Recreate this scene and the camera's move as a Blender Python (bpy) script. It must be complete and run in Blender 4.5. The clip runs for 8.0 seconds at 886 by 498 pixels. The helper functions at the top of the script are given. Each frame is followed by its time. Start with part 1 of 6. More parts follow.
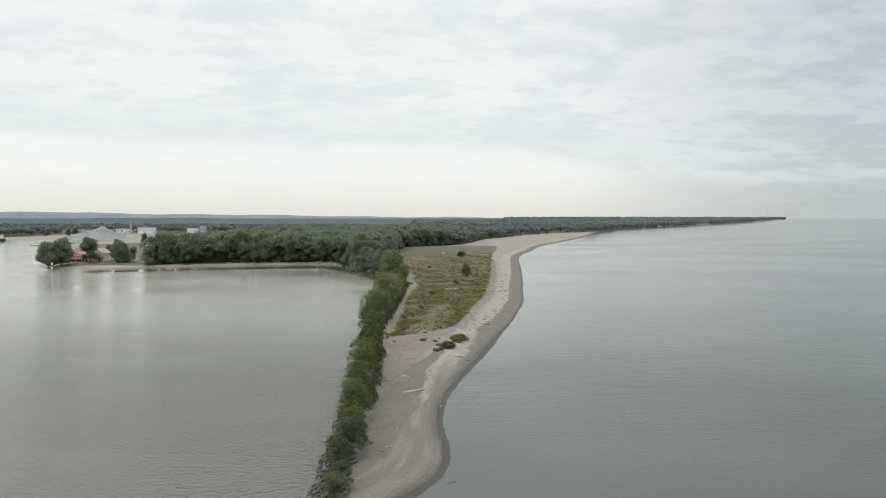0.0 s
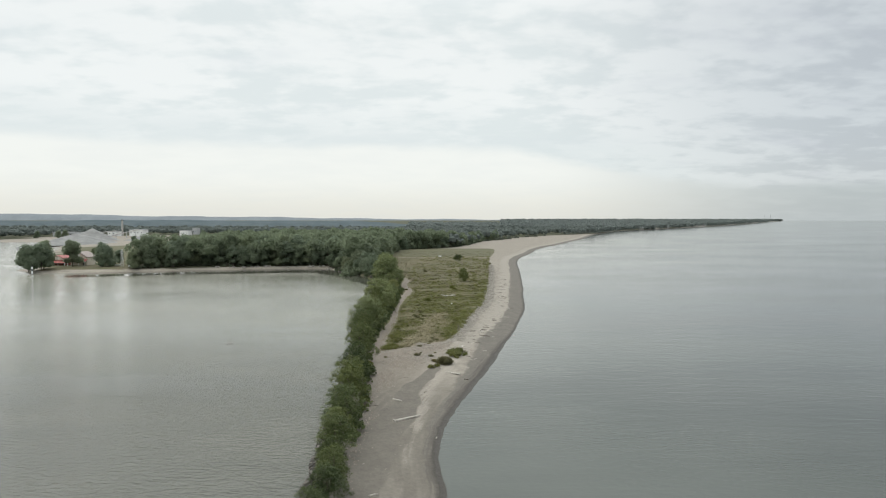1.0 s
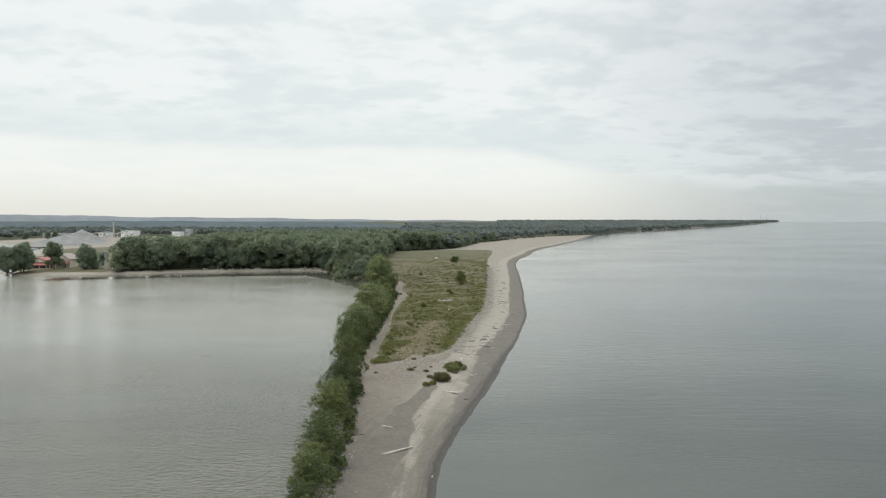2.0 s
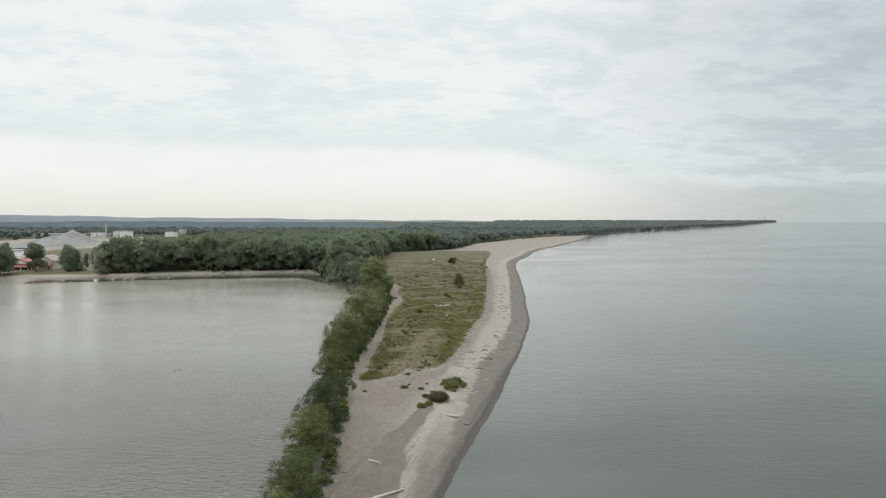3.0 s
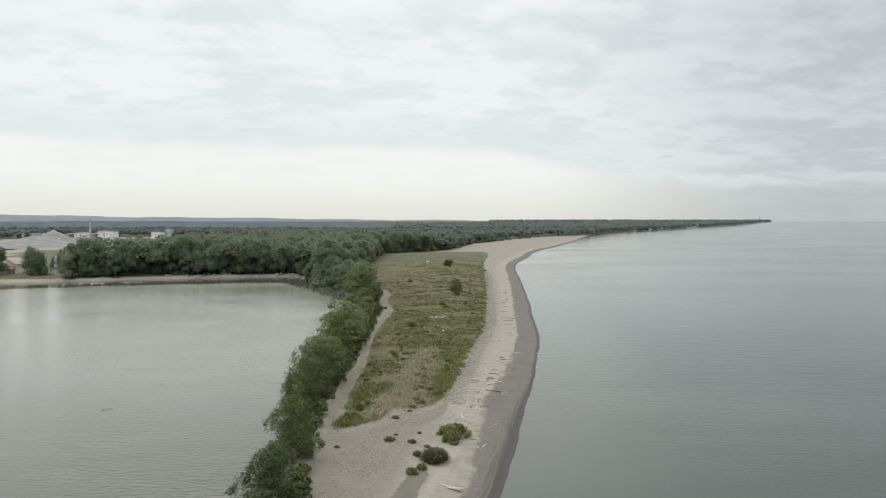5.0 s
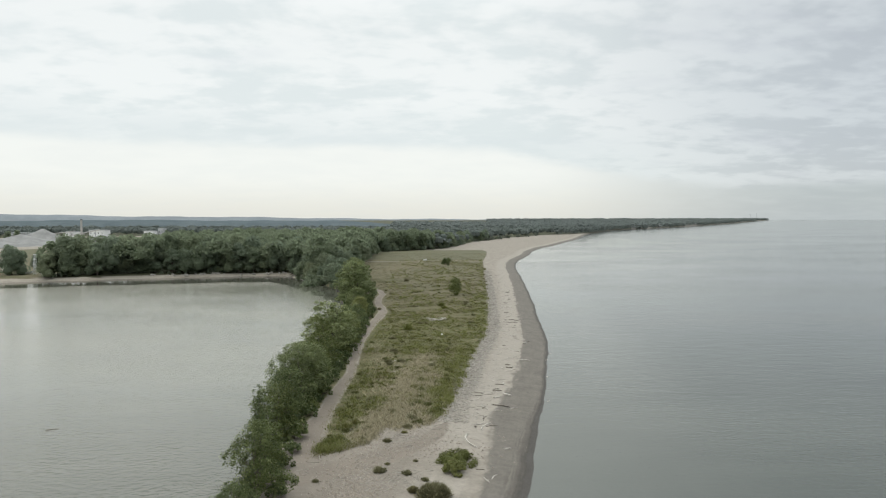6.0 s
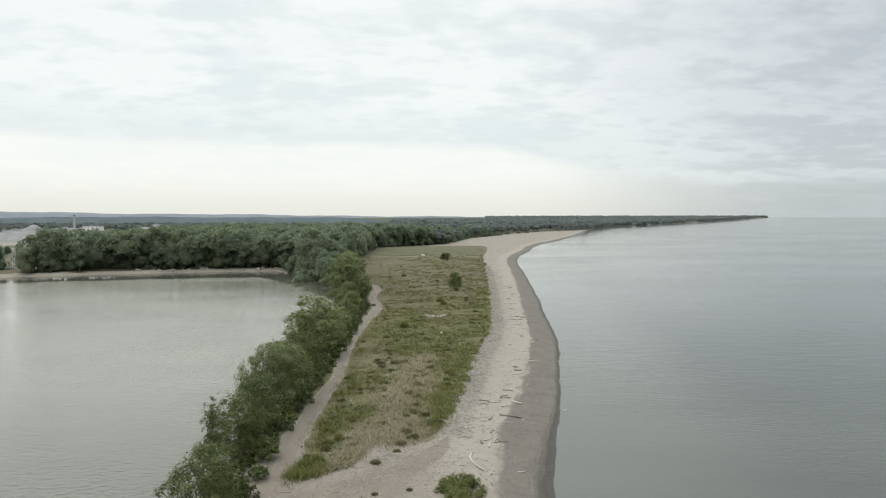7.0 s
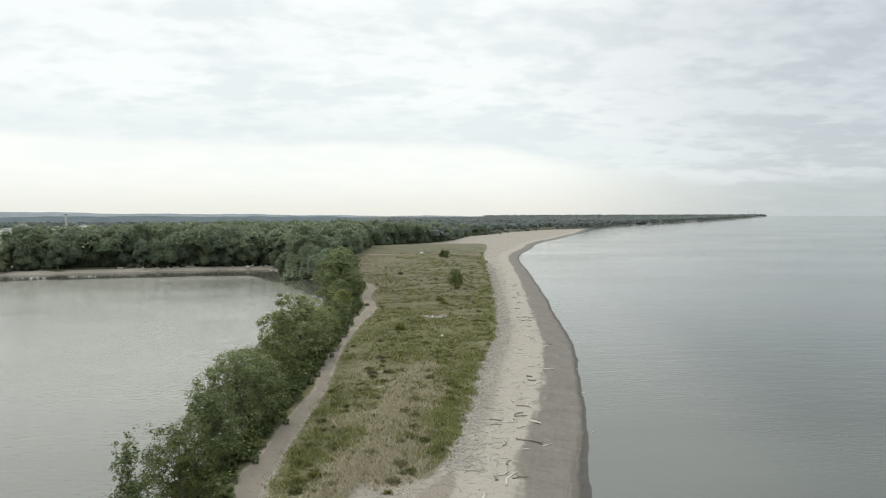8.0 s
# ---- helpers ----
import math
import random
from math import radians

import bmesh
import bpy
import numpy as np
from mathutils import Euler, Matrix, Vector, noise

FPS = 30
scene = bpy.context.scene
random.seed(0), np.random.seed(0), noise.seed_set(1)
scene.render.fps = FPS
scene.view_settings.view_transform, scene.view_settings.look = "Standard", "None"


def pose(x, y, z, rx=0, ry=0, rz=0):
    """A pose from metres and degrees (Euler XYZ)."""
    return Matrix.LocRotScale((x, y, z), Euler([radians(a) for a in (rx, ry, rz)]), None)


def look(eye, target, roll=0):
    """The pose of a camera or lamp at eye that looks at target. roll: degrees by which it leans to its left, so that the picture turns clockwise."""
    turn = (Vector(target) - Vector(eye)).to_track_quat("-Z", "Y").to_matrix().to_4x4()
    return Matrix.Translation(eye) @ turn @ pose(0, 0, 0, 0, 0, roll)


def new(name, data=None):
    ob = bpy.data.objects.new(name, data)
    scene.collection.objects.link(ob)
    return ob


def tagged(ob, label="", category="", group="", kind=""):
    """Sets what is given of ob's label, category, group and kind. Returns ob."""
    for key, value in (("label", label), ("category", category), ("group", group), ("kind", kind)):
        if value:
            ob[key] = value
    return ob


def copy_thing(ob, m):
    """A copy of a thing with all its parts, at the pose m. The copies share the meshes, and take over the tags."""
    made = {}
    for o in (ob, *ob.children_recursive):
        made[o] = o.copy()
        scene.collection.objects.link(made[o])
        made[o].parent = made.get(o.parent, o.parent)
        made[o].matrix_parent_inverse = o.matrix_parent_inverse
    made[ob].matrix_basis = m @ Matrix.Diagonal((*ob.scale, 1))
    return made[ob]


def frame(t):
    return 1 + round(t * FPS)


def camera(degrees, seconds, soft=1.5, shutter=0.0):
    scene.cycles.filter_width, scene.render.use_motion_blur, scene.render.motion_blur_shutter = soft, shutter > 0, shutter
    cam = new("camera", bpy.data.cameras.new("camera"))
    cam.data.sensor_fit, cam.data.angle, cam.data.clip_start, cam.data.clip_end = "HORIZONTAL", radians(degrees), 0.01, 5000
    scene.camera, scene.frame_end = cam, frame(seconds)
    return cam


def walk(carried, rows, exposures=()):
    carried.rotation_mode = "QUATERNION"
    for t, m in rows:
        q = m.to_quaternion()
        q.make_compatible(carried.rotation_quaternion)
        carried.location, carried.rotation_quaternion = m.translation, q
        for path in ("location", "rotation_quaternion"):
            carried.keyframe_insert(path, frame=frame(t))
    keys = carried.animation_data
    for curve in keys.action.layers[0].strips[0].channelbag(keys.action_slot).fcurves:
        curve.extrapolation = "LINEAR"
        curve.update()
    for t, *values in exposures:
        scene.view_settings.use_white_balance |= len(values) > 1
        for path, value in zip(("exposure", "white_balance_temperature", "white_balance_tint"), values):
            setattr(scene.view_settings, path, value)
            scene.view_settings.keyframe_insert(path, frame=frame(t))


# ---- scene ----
cam = camera(68.1, 8.0, soft=1.15)
PATH = [
    (0, (-0.193, 4.271, 27.287), (-0.193, 6.269, 27.189), 0.0),
    (0.5, (-0.16, 10.332, 27.403), (-0.154, 12.33, 27.309), 0.0),
    (1, (-0.145, 16.562, 27.439), (-0.134, 18.56, 27.347), 0.0),
    (1.5, (-0.145, 22.801, 27.371), (-0.128, 24.799, 27.281), 0.0),
    (3, (0.054, 41.332, 27.119), (0.084, 43.33, 27.031), 0.0),
    (3.5, (0.151, 47.228, 27.168), (0.185, 49.226, 27.081), -0.0),
    (4, (0.122, 52.889, 27.276), (0.16, 54.886, 27.188), -0.0),
    (4.5, (0.092, 58.968, 27.397), (0.134, 60.966, 27.308), -0.0),
    (6, (0.019, 78.409, 25.939), (0.075, 80.406, 25.847), -0.1),
    (6.5, (0.149, 84.818, 24.956), (0.207, 86.815, 24.86), -0.1),
    (7, (0.228, 91.254, 23.767), (0.288, 93.25, 23.668), -0.1),
    (7.5, (0.21, 98.33, 22.753), (0.273, 100.326, 22.652), -0.1),
    (8, (0.202, 105.375, 21.809), (0.268, 107.371, 21.709), -0.2),
]
walk(cam, [(t, look(eye, target, roll)) for t, eye, target, roll in PATH], exposures=[(0, -0.02), (3, -0.04), (6.5, 0.01), (8, 0.10)])

# ---- world, sun ----
SUN_AZ, SUN_EL = radians(-105), radians(66)   # high behind the cloud, over the bay


def make_world():
    world = bpy.data.worlds.new("overcast_sky")
    scene.world = world
    world.use_nodes = True
    nt = world.node_tree
    nt.nodes.clear()
    n = nt.nodes.new
    link = nt.links.new

    def put(sock, v):
        if isinstance(v, bpy.types.NodeSocket):
            link(v, sock)
        else:
            sock.default_value = v

    def ma(op, a, b=0.0, c=0.0, clamp=False):
        nd = n("ShaderNodeMath")
        nd.operation, nd.use_clamp = op, clamp
        for k, v in enumerate((a, b, c)):
            put(nd.inputs[k], v)
        return nd.outputs[0]

    def ramp(v, lo, hi, a=0.0, b=1.0):
        nd = n("ShaderNodeMapRange")
        nd.interpolation_type = "SMOOTHSTEP"
        for k, x in zip(("Value", "From Min", "From Max", "To Min", "To Max"), (v, lo, hi, a, b)):
            put(nd.inputs[k], x)
        return nd.outputs[0]

    def mix(f, a, b):
        nd = n("ShaderNodeMix")
        nd.data_type = "RGBA"
        put(nd.inputs[0], f)
        put(nd.inputs[6], a)
        put(nd.inputs[7], b)
        return nd.outputs[2]

    def vec(x, y, z):
        nd = n("ShaderNodeCombineXYZ")
        for k, v in enumerate((x, y, z)):
            put(nd.inputs[k], v)
        return nd.outputs[0]

    def noise_of(v, scale, detail, rough):
        nd = n("ShaderNodeTexNoise")
        nd.noise_dimensions = "3D"
        put(nd.inputs["Vector"], v)
        for k, x in (("Scale", scale), ("Detail", detail), ("Roughness", rough)):
            nd.inputs[k].default_value = x
        return nd.outputs[0]

    co = n("ShaderNodeTexCoord")
    sep = n("ShaderNodeSeparateXYZ")
    link(co.outputs["Generated"], sep.inputs[0])
    x, y, z = sep.outputs
    up = ma("MAXIMUM", z, 0.0)
    # the cloud deck as a level sheet overhead
    inv = ma("DIVIDE", 1.0, ma("ADD", up, 0.19))
    px, py = ma("MULTIPLY", x, inv), ma("MULTIPLY", y, inv)
    warp = noise_of(vec(px, py, 2.0), 1.6, 2.0, 0.5)
    wx = ma("ADD", px, ma("MULTIPLY", warp, 0.2))
    big = noise_of(vec(wx, py, 0.0), 1.2, 3.0, 0.5)
    mid = noise_of(vec(wx, ma("MULTIPLY", py, 1.15), 4.0), 3.6, 4.0, 0.52)
    fine = noise_of(vec(wx, ma("MULTIPLY", py, 1.25), 9.0), 7.5, 3.0, 0.5)
    rolls = noise_of(vec(ma("MULTIPLY", wx, 0.8), ma("MULTIPLY", py, 1.3), 6.0), 2.2, 4.0, 0.55)      # long grey rolls
    lake = ramp(x, 0.06, 0.62)                       # the deck thickens over the lake
    light = mix(lake, (0.855, 0.88, 0.86, 1), (0.575, 0.615, 0.635, 1))
    dark = mix(lake, (0.735, 0.785, 0.775, 1), (0.475, 0.51, 0.535, 1))
    body = ma("ADD", ma("MULTIPLY", big, 0.36), ma("ADD", ma("MULTIPLY", mid, 0.34), ma("MULTIPLY", fine, 0.30)))
    clouds = mix(ramp(body, 0.425, 0.555), dark, light)
    clouds = mix(ma("MULTIPLY", ramp(rolls, 0.52, 0.72), 0.40), clouds, mix(lake, (0.70, 0.745, 0.755, 1), (0.455, 0.475, 0.525, 1)))
    # bright gap under the deck, over the land
    wob = ma("MULTIPLY", ma("SUBTRACT", noise_of(vec(ma("MULTIPLY", x, 3.0), 0.0, ma("MULTIPLY", z, 10.0)), 2.0, 4.0, 0.6), 0.5), 0.028)
    edge = ma("ADD", ma("SUBTRACT", 0.108, ramp(x, 0.02, 0.46, 0.0, 0.062)), wob)
    above = ma("SUBTRACT", z, edge)
    gap = ma("SUBTRACT", 1.0, ramp(above, -0.010, 0.008))
    sill = ma("MULTIPLY", ma("SUBTRACT", 1.0, ramp(above, 0.0, 0.075)), ramp(mid, 0.30, 0.60, 0.25, 0.75))
    clouds = mix(ma("MULTIPLY", sill, ramp(x, 0.5, 0.2)), clouds, (0.69, 0.745, 0.745, 1))      # the deck's grey underside at its rim
    glow = mix(ramp(z, 0.0, 0.07), (0.76, 0.76, 0.70, 1), (0.865, 0.88, 0.84, 1))
    glow = mix(ramp(x, 0.12, 0.56), glow, (0.44, 0.485, 0.50, 1))
    glow = mix(ma("MULTIPLY", ramp(mid, 0.35, 0.75), 0.18), glow, (0.70, 0.74, 0.74, 1))
    behind = ramp(y, -0.5, 0.35)                     # the gap lies ahead, over the land
    sky_col = mix(ma("MULTIPLY", gap, behind), clouds, glow)
    air = n("ShaderNodeTexSky")
    air.sky_type, air.sun_disc = "NISHITA", False
    air.sun_elevation, air.sun_rotation = SUN_EL, SUN_AZ
    thin = n("ShaderNodeMix")
    thin.data_type, thin.blend_type = "RGBA", "ADD"
    thin.inputs[0].default_value = 0.012
    link(sky_col, thin.inputs[6])
    link(air.outputs[0], thin.inputs[7])
    bg = n("ShaderNodeBackground")
    link(ma("MULTIPLY", ramp(z, 0.27, 0.60, 1.0, 1.9), ramp(z, 0.5, 1.0, 1.0, 1.3)), bg.inputs[1])       # an overcast sky is brightest overhead
    link(thin.outputs[2], bg.inputs[0])
    out = n("ShaderNodeOutputWorld")
    link(bg.outputs[0], out.inputs[0])


make_world()
sun = new("sun", bpy.data.lights.new("sun", "SUN"))
sun.data.energy, sun.data.angle, sun.data.color = 0.7, radians(60), (1.0, 0.96, 0.90)
sun.matrix_world = look((0, 0, 0), (-math.sin(SUN_AZ) * math.cos(SUN_EL), -math.cos(SUN_AZ) * math.cos(SUN_EL), -math.sin(SUN_EL)))


# ---- materials ----
class Nodes:
    """A node material under construction."""

    def __init__(self, name):
        self.mat = bpy.data.materials.new(name)
        self.mat.use_nodes = True
        self.nt = self.mat.node_tree
        self.bsdf = self.nt.nodes["Principled BSDF"]

    def node(self, kind):
        return self.nt.nodes.new(kind)

    def put(self, sock, v):
        if isinstance(v, bpy.types.NodeSocket):
            self.nt.links.new(v, sock)
        else:
            sock.default_value = v

    def math(self, op, a, b=0.0, clamp=False):
        nd = self.node("ShaderNodeMath")
        nd.operation, nd.use_clamp = op, clamp
        self.put(nd.inputs[0], a)
        self.put(nd.inputs[1], b)
        return nd.outputs[0]

    def mix(self, f, a, b, blend="MIX"):
        nd = self.node("ShaderNodeMix")
        nd.data_type, nd.blend_type = "RGBA", blend
        for k, v in ((0, f), (6, a), (7, b)):
            self.put(nd.inputs[k], (*v, 1) if isinstance(v, tuple) and len(v) == 3 else v)
        return nd.outputs[2]

    def ramp(self, v, lo, hi, a=0.0, b=1.0):
        nd = self.node("ShaderNodeMapRange")
        nd.interpolation_type = "SMOOTHSTEP"
        for k, q in zip(("Value", "From Min", "From Max", "To Min", "To Max"), (v, lo, hi, a, b)):
            self.put(nd.inputs[k], q)
        return nd.outputs[0]

    def place(self, scale=(1, 1, 1), turn=0.0, local=False):
        mp = self.node("ShaderNodeMapping")
        mp.inputs["Scale"].default_value = scale
        mp.inputs["Rotation"].default_value = (0, 0, radians(turn))
        src = self.node("ShaderNodeTexCoord").outputs["Object"] if local else self.node("ShaderNodeNewGeometry").outputs["Position"]
        self.nt.links.new(src, mp.inputs["Vector"])
        return mp.outputs[0]

    def noise(self, scale, detail=3.0, rough=0.55, at=None, distort=0.0):
        nd = self.node("ShaderNodeTexNoise")
        self.nt.links.new(at or self.place(), nd.inputs["Vector"])
        for k, v in (("Scale", scale), ("Detail", detail), ("Roughness", rough), ("Distortion", distort)):
            nd.inputs[k].default_value = v
        return nd.outputs[0]

    def attr(self, name):
        nd = self.node("ShaderNodeAttribute")
        nd.attribute_name = name
        return nd.outputs["Fac"]

    def island(self):
        return self.node("ShaderNodeNewGeometry").outputs["Random Per Island"]

    def object_random(self):
        return self.node("ShaderNodeObjectInfo").outputs["Random"]

    def bump(self, height, strength, distance=0.05):
        nd = self.node("ShaderNodeBump")
        nd.inputs["Strength"].default_value, nd.inputs["Distance"].default_value = strength, distance
        self.put(nd.inputs["Height"], height)
        self.put(self.bsdf.inputs["Normal"], nd.outputs[0])

    def done(self, colour, rough=0.8, metal=0.0, spec=0.5):
        self.put(self.bsdf.inputs["Base Color"], (*colour, 1) if isinstance(colour, tuple) and len(colour) == 3 else colour)
        self.put(self.bsdf.inputs["Roughness"], rough)
        self.bsdf.inputs["Metallic"].default_value = metal
        self.bsdf.inputs["Specular IOR Level"].default_value = spec
        return self.mat


def plain(name, a, b, scale=3.0, rough=0.8, metal=0.0, spec=0.4, bump=0.0, local=True):
    """Two tones worked into one another, with fine relief."""
    m = Nodes(name)
    at = m.place(local=local)
    f = m.math("ADD", m.math("MULTIPLY", m.noise(scale, 4, 0.6, at), 0.7), m.math("MULTIPLY", m.noise(scale * 7, 3, 0.6, at), 0.3))
    col = m.mix(m.ramp(f, 0.35, 0.65), a, b)
    col = m.mix(m.math("MULTIPLY", m.object_random(), 0.25), col, tuple(0.7 * v for v in a))
    if bump:
        m.bump(f, bump, 0.05)
    return m.done(col, rough, metal, spec)


def leaves(name, dark, light, sun_tip, translucent=0.22, drift=0.35, turn=0.0):
    m = Nodes(name)
    r = m.island()
    col = m.mix(r, dark, light)
    col = m.mix(m.ramp(r, 0.86, 1.0, 0.0, 0.8), col, sun_tip)
    tone = m.noise(drift, 3, 0.6)
    col = m.mix(m.ramp(tone, 0.40, 0.68, 0.0, 0.55), col, light)
    col = m.mix(m.ramp(m.object_random(), 0.40, 1.0, 0.0, 0.65), col, tuple(v * s for v, s in zip(dark, (0.95, 0.95, 0.9))))
    col = m.mix(m.ramp(m.object_random(), 0.32, 0.0, 0.0, 0.65), col, tuple(v * s for v, s in zip(light, (1.25, 1.15, 1.05))))
    if turn:                                              # some trees are yellower than others
        some = m.ramp(m.math("FRACT", m.math("MULTIPLY", m.object_random(), 7.31)), 0.5, 1.0, 0.0, turn)
        col = m.mix(some, col, m.mix(1.0, col, (1.3, 1.1, 0.6), "MULTIPLY"))
    m.done(col, 0.6, 0.0, 0.25)
    tr = m.node("ShaderNodeBsdfTranslucent")
    m.put(tr.inputs[0], col)
    mx = m.node("ShaderNodeMixShader")
    mx.inputs[0].default_value = translucent
    m.nt.links.new(m.bsdf.outputs[0], mx.inputs[1])
    m.nt.links.new(tr.outputs[0], mx.inputs[2])
    m.nt.links.new(mx.outputs[0], m.nt.nodes["Material Output"].inputs[0])
    return m.mat


def turf_colour(m):
    """Brown-olive turf, greener towards the beach, in drifts of straw and dark clumps."""
    flat = m.place()
    g1, g2, g3 = m.noise(0.07, 4, 0.6, flat), m.noise(0.9, 4, 0.7, flat), m.noise(0.25, 5, 0.65, m.place((0.7, 1.3, 1)))
    n2, n4 = m.noise(0.75, 5, 0.65, flat), m.noise(3.4, 4, 0.7, flat)
    axis = m.node("ShaderNodeSeparateXYZ")
    m.nt.links.new(flat, axis.inputs[0])
    north = axis.outputs[1]
    turf = m.mix(m.ramp(g1, 0.36, 0.62), (0.076, 0.076, 0.032), (0.108, 0.097, 0.050))
    turf = m.mix(m.ramp(g3, 0.50, 0.64, 0.0, 0.7), turf, (0.128, 0.113, 0.066))
    turf = m.mix(m.ramp(m.math("ADD", north, m.math("MULTIPLY", g3, 60.0)), 262, 320, 0.0, 0.75), turf, m.mix(g2, (0.090, 0.084, 0.050), (0.110, 0.094, 0.059)))
    lush = m.ramp(m.math("ADD", m.attr("lush"), m.math("MULTIPLY", m.math("SUBTRACT", g3, 0.5), 1.2)), 0.30, 0.85, 0.0, 0.85)
    turf = m.mix(lush, turf, m.mix(m.ramp(g2, 0.35, 0.65), (0.078, 0.081, 0.032), (0.110, 0.105, 0.050)))
    turf = m.mix(m.ramp(g2, 0.50, 0.66, 0.0, 0.55), turf, (0.178, 0.158, 0.098))
    pale = m.ramp(m.math("ADD", m.attr("straw"), m.math("MULTIPLY", m.math("SUBTRACT", n2, 0.5), 1.5)), 0.34, 0.70, 0.0, 0.85)
    turf = m.mix(pale, turf, m.mix(n4, (0.128, 0.112, 0.068), (0.222, 0.196, 0.130)))
    turf = m.mix(m.ramp(n2, 0.57, 0.68, 0.0, m.ramp(north, 260, 200, 0.2, 0.75)), turf, (0.056, 0.061, 0.023))
    turf = m.mix(m.ramp(m.math("ADD", north, m.math("MULTIPLY", g1, 20.0)), 470, 490, 0.0, 0.45), turf, (0.096, 0.100, 0.062))      # reeds before the woods
    mead = m.noise(0.045, 4, 0.6, m.place((0.8, 0.45, 1)))
    turf = m.mix(m.ramp(mead, 0.52, 0.66, 0.0, m.ramp(north, 230, 330, 0.0, 0.6)), turf, (0.074, 0.074, 0.038))
    turf = m.mix(m.ramp(mead, 0.46, 0.34, 0.0, m.ramp(north, 230, 330, 0.0, 0.5)), turf, (0.128, 0.110, 0.066))
    return turf, g2


def blade_material():
    m = Nodes("grass_blades")
    turf, _ = turf_colour(m)
    col = m.mix(1.0, turf, (1.18, 1.16, 1.1), "MULTIPLY")
    col = m.mix(m.math("MULTIPLY", m.island(), 0.16), col, (0.27, 0.25, 0.13))
    return m.done(col, 0.75, 0.0, 0.2)


def ground_material():
    m = Nodes("ground_sand_and_turf")
    shore, grass, path, woods, moist = (m.attr(k) for k in ("shore", "grass", "path", "woods", "moist"))
    dampness, bleach, hem, edge = (m.attr(k) for k in ("damp", "bleach", "hem", "wet"))
    flat = m.place()
    axis = m.node("ShaderNodeSeparateXYZ")
    m.nt.links.new(flat, axis.inputs[0])
    north = axis.outputs[1]
    n1, n2, n3 = m.noise(0.35, 4, 0.6, flat), m.noise(2.2, 4, 0.65, flat), m.noise(14.0, 3, 0.6, flat)
    off = lambda v, k: m.math("MULTIPLY", m.math("SUBTRACT", v, 0.5), k)
    across = m.noise(1.0, 4, 0.65, m.place((0.5, 2.2, 1), 8))
    speck = m.noise(5.5, 4, 0.75, flat)
    # bands drawn out along the shore
    along = m.node("ShaderNodeCombineXYZ")
    m.put(along.inputs[0], m.math("MULTIPLY", shore, 0.8))
    m.put(along.inputs[1], m.math("MULTIPLY", north, 0.07))
    streak = m.noise(1.0, 2, 0.5, along.outputs[0])
    thin = m.node("ShaderNodeCombineXYZ")
    m.put(thin.inputs[0], m.math("MULTIPLY", shore, 2.6))
    m.put(thin.inputs[1], m.math("MULTIPLY", north, 0.10))
    lines = m.noise(1.0, 3, 0.6, thin.outputs[0])
    # dry sand, pale with grey litter
    dry = m.mix(m.ramp(n1, 0.35, 0.65), (0.198, 0.177, 0.148), (0.245, 0.221, 0.188))
    dry = m.mix(m.ramp(across, 0.50, 0.70, 0.0, 0.35), dry, (0.180, 0.162, 0.137))
    dry = m.mix(m.ramp(speck, 0.56, 0.70, 0.0, 0.35), dry, (0.150, 0.133, 0.110))
    dry = m.mix(m.ramp(speck, 0.44, 0.32, 0.0, 0.45), dry, (0.32, 0.295, 0.255))
    dry = m.mix(m.ramp(streak, 0.50, 0.70, 0.0, 0.40), dry, (0.30, 0.274, 0.236))
    # trodden tan sand round the shrubs
    tan = m.mix(n2, (0.150, 0.131, 0.108), (0.178, 0.157, 0.131))
    dry = m.mix(m.ramp(m.math("ADD", dampness, off(n1, 4.0)), 6.0, 8.5, 0.0, m.ramp(north, 172, 138, 0.0, 0.7)), dry, tan)
    # the pale belt above the strand line
    belt = m.math("ADD", dampness, off(n1, 4.0))
    belt = m.math("MULTIPLY", m.ramp(belt, -0.4, 0.6), m.ramp(belt, 6.5, 3.5))
    dry = m.mix(m.math("MULTIPLY", belt, m.ramp(north, 135, 160, 0.25, 0.85)), dry, m.mix(speck, (0.300, 0.276, 0.238), (0.228, 0.208, 0.179)))
    # wrack and grit along the turf
    wrack = m.ramp(m.math("ADD", hem, off(n2, 0.9)), 0.35, 0.75, 0.0, 0.75)
    dry = m.mix(wrack, dry, m.mix(m.ramp(speck, 0.36, 0.60), (0.285, 0.268, 0.238), (0.120, 0.108, 0.092)))
    point = m.mix(m.ramp(streak, 0.42, 0.66), (0.124, 0.112, 0.095), (0.156, 0.142, 0.121))
    dry = m.mix(m.ramp(north, 132, 108, 0.0, 0.9), dry, point)
    damp = m.mix(m.ramp(n1, 0.3, 0.7), (0.142, 0.130, 0.113), (0.118, 0.108, 0.094))
    damp = m.mix(m.ramp(lines, 0.50, 0.72, 0.0, 0.22), damp, (0.172, 0.157, 0.136))
    damp = m.mix(m.ramp(lines, 0.46, 0.30, 0.0, 0.20), damp, (0.092, 0.084, 0.073))
    line = m.math("ADD", m.math("ADD", dampness, off(streak, 2.4)), m.math("ADD", off(n1, 1.6), off(n2, 0.8)))
    col = m.mix(m.ramp(line, -0.40, 0.35), damp, dry)
    pale = m.math("MULTIPLY", bleach, m.math("ADD", 1.0, m.math("ADD", off(n2, 1.4), off(lines, 2.2))))
    col = m.mix(m.ramp(pale, 0.36, 0.95, 0.0, 0.60), col, m.mix(speck, (0.215, 0.195, 0.166), (0.345, 0.318, 0.275)))
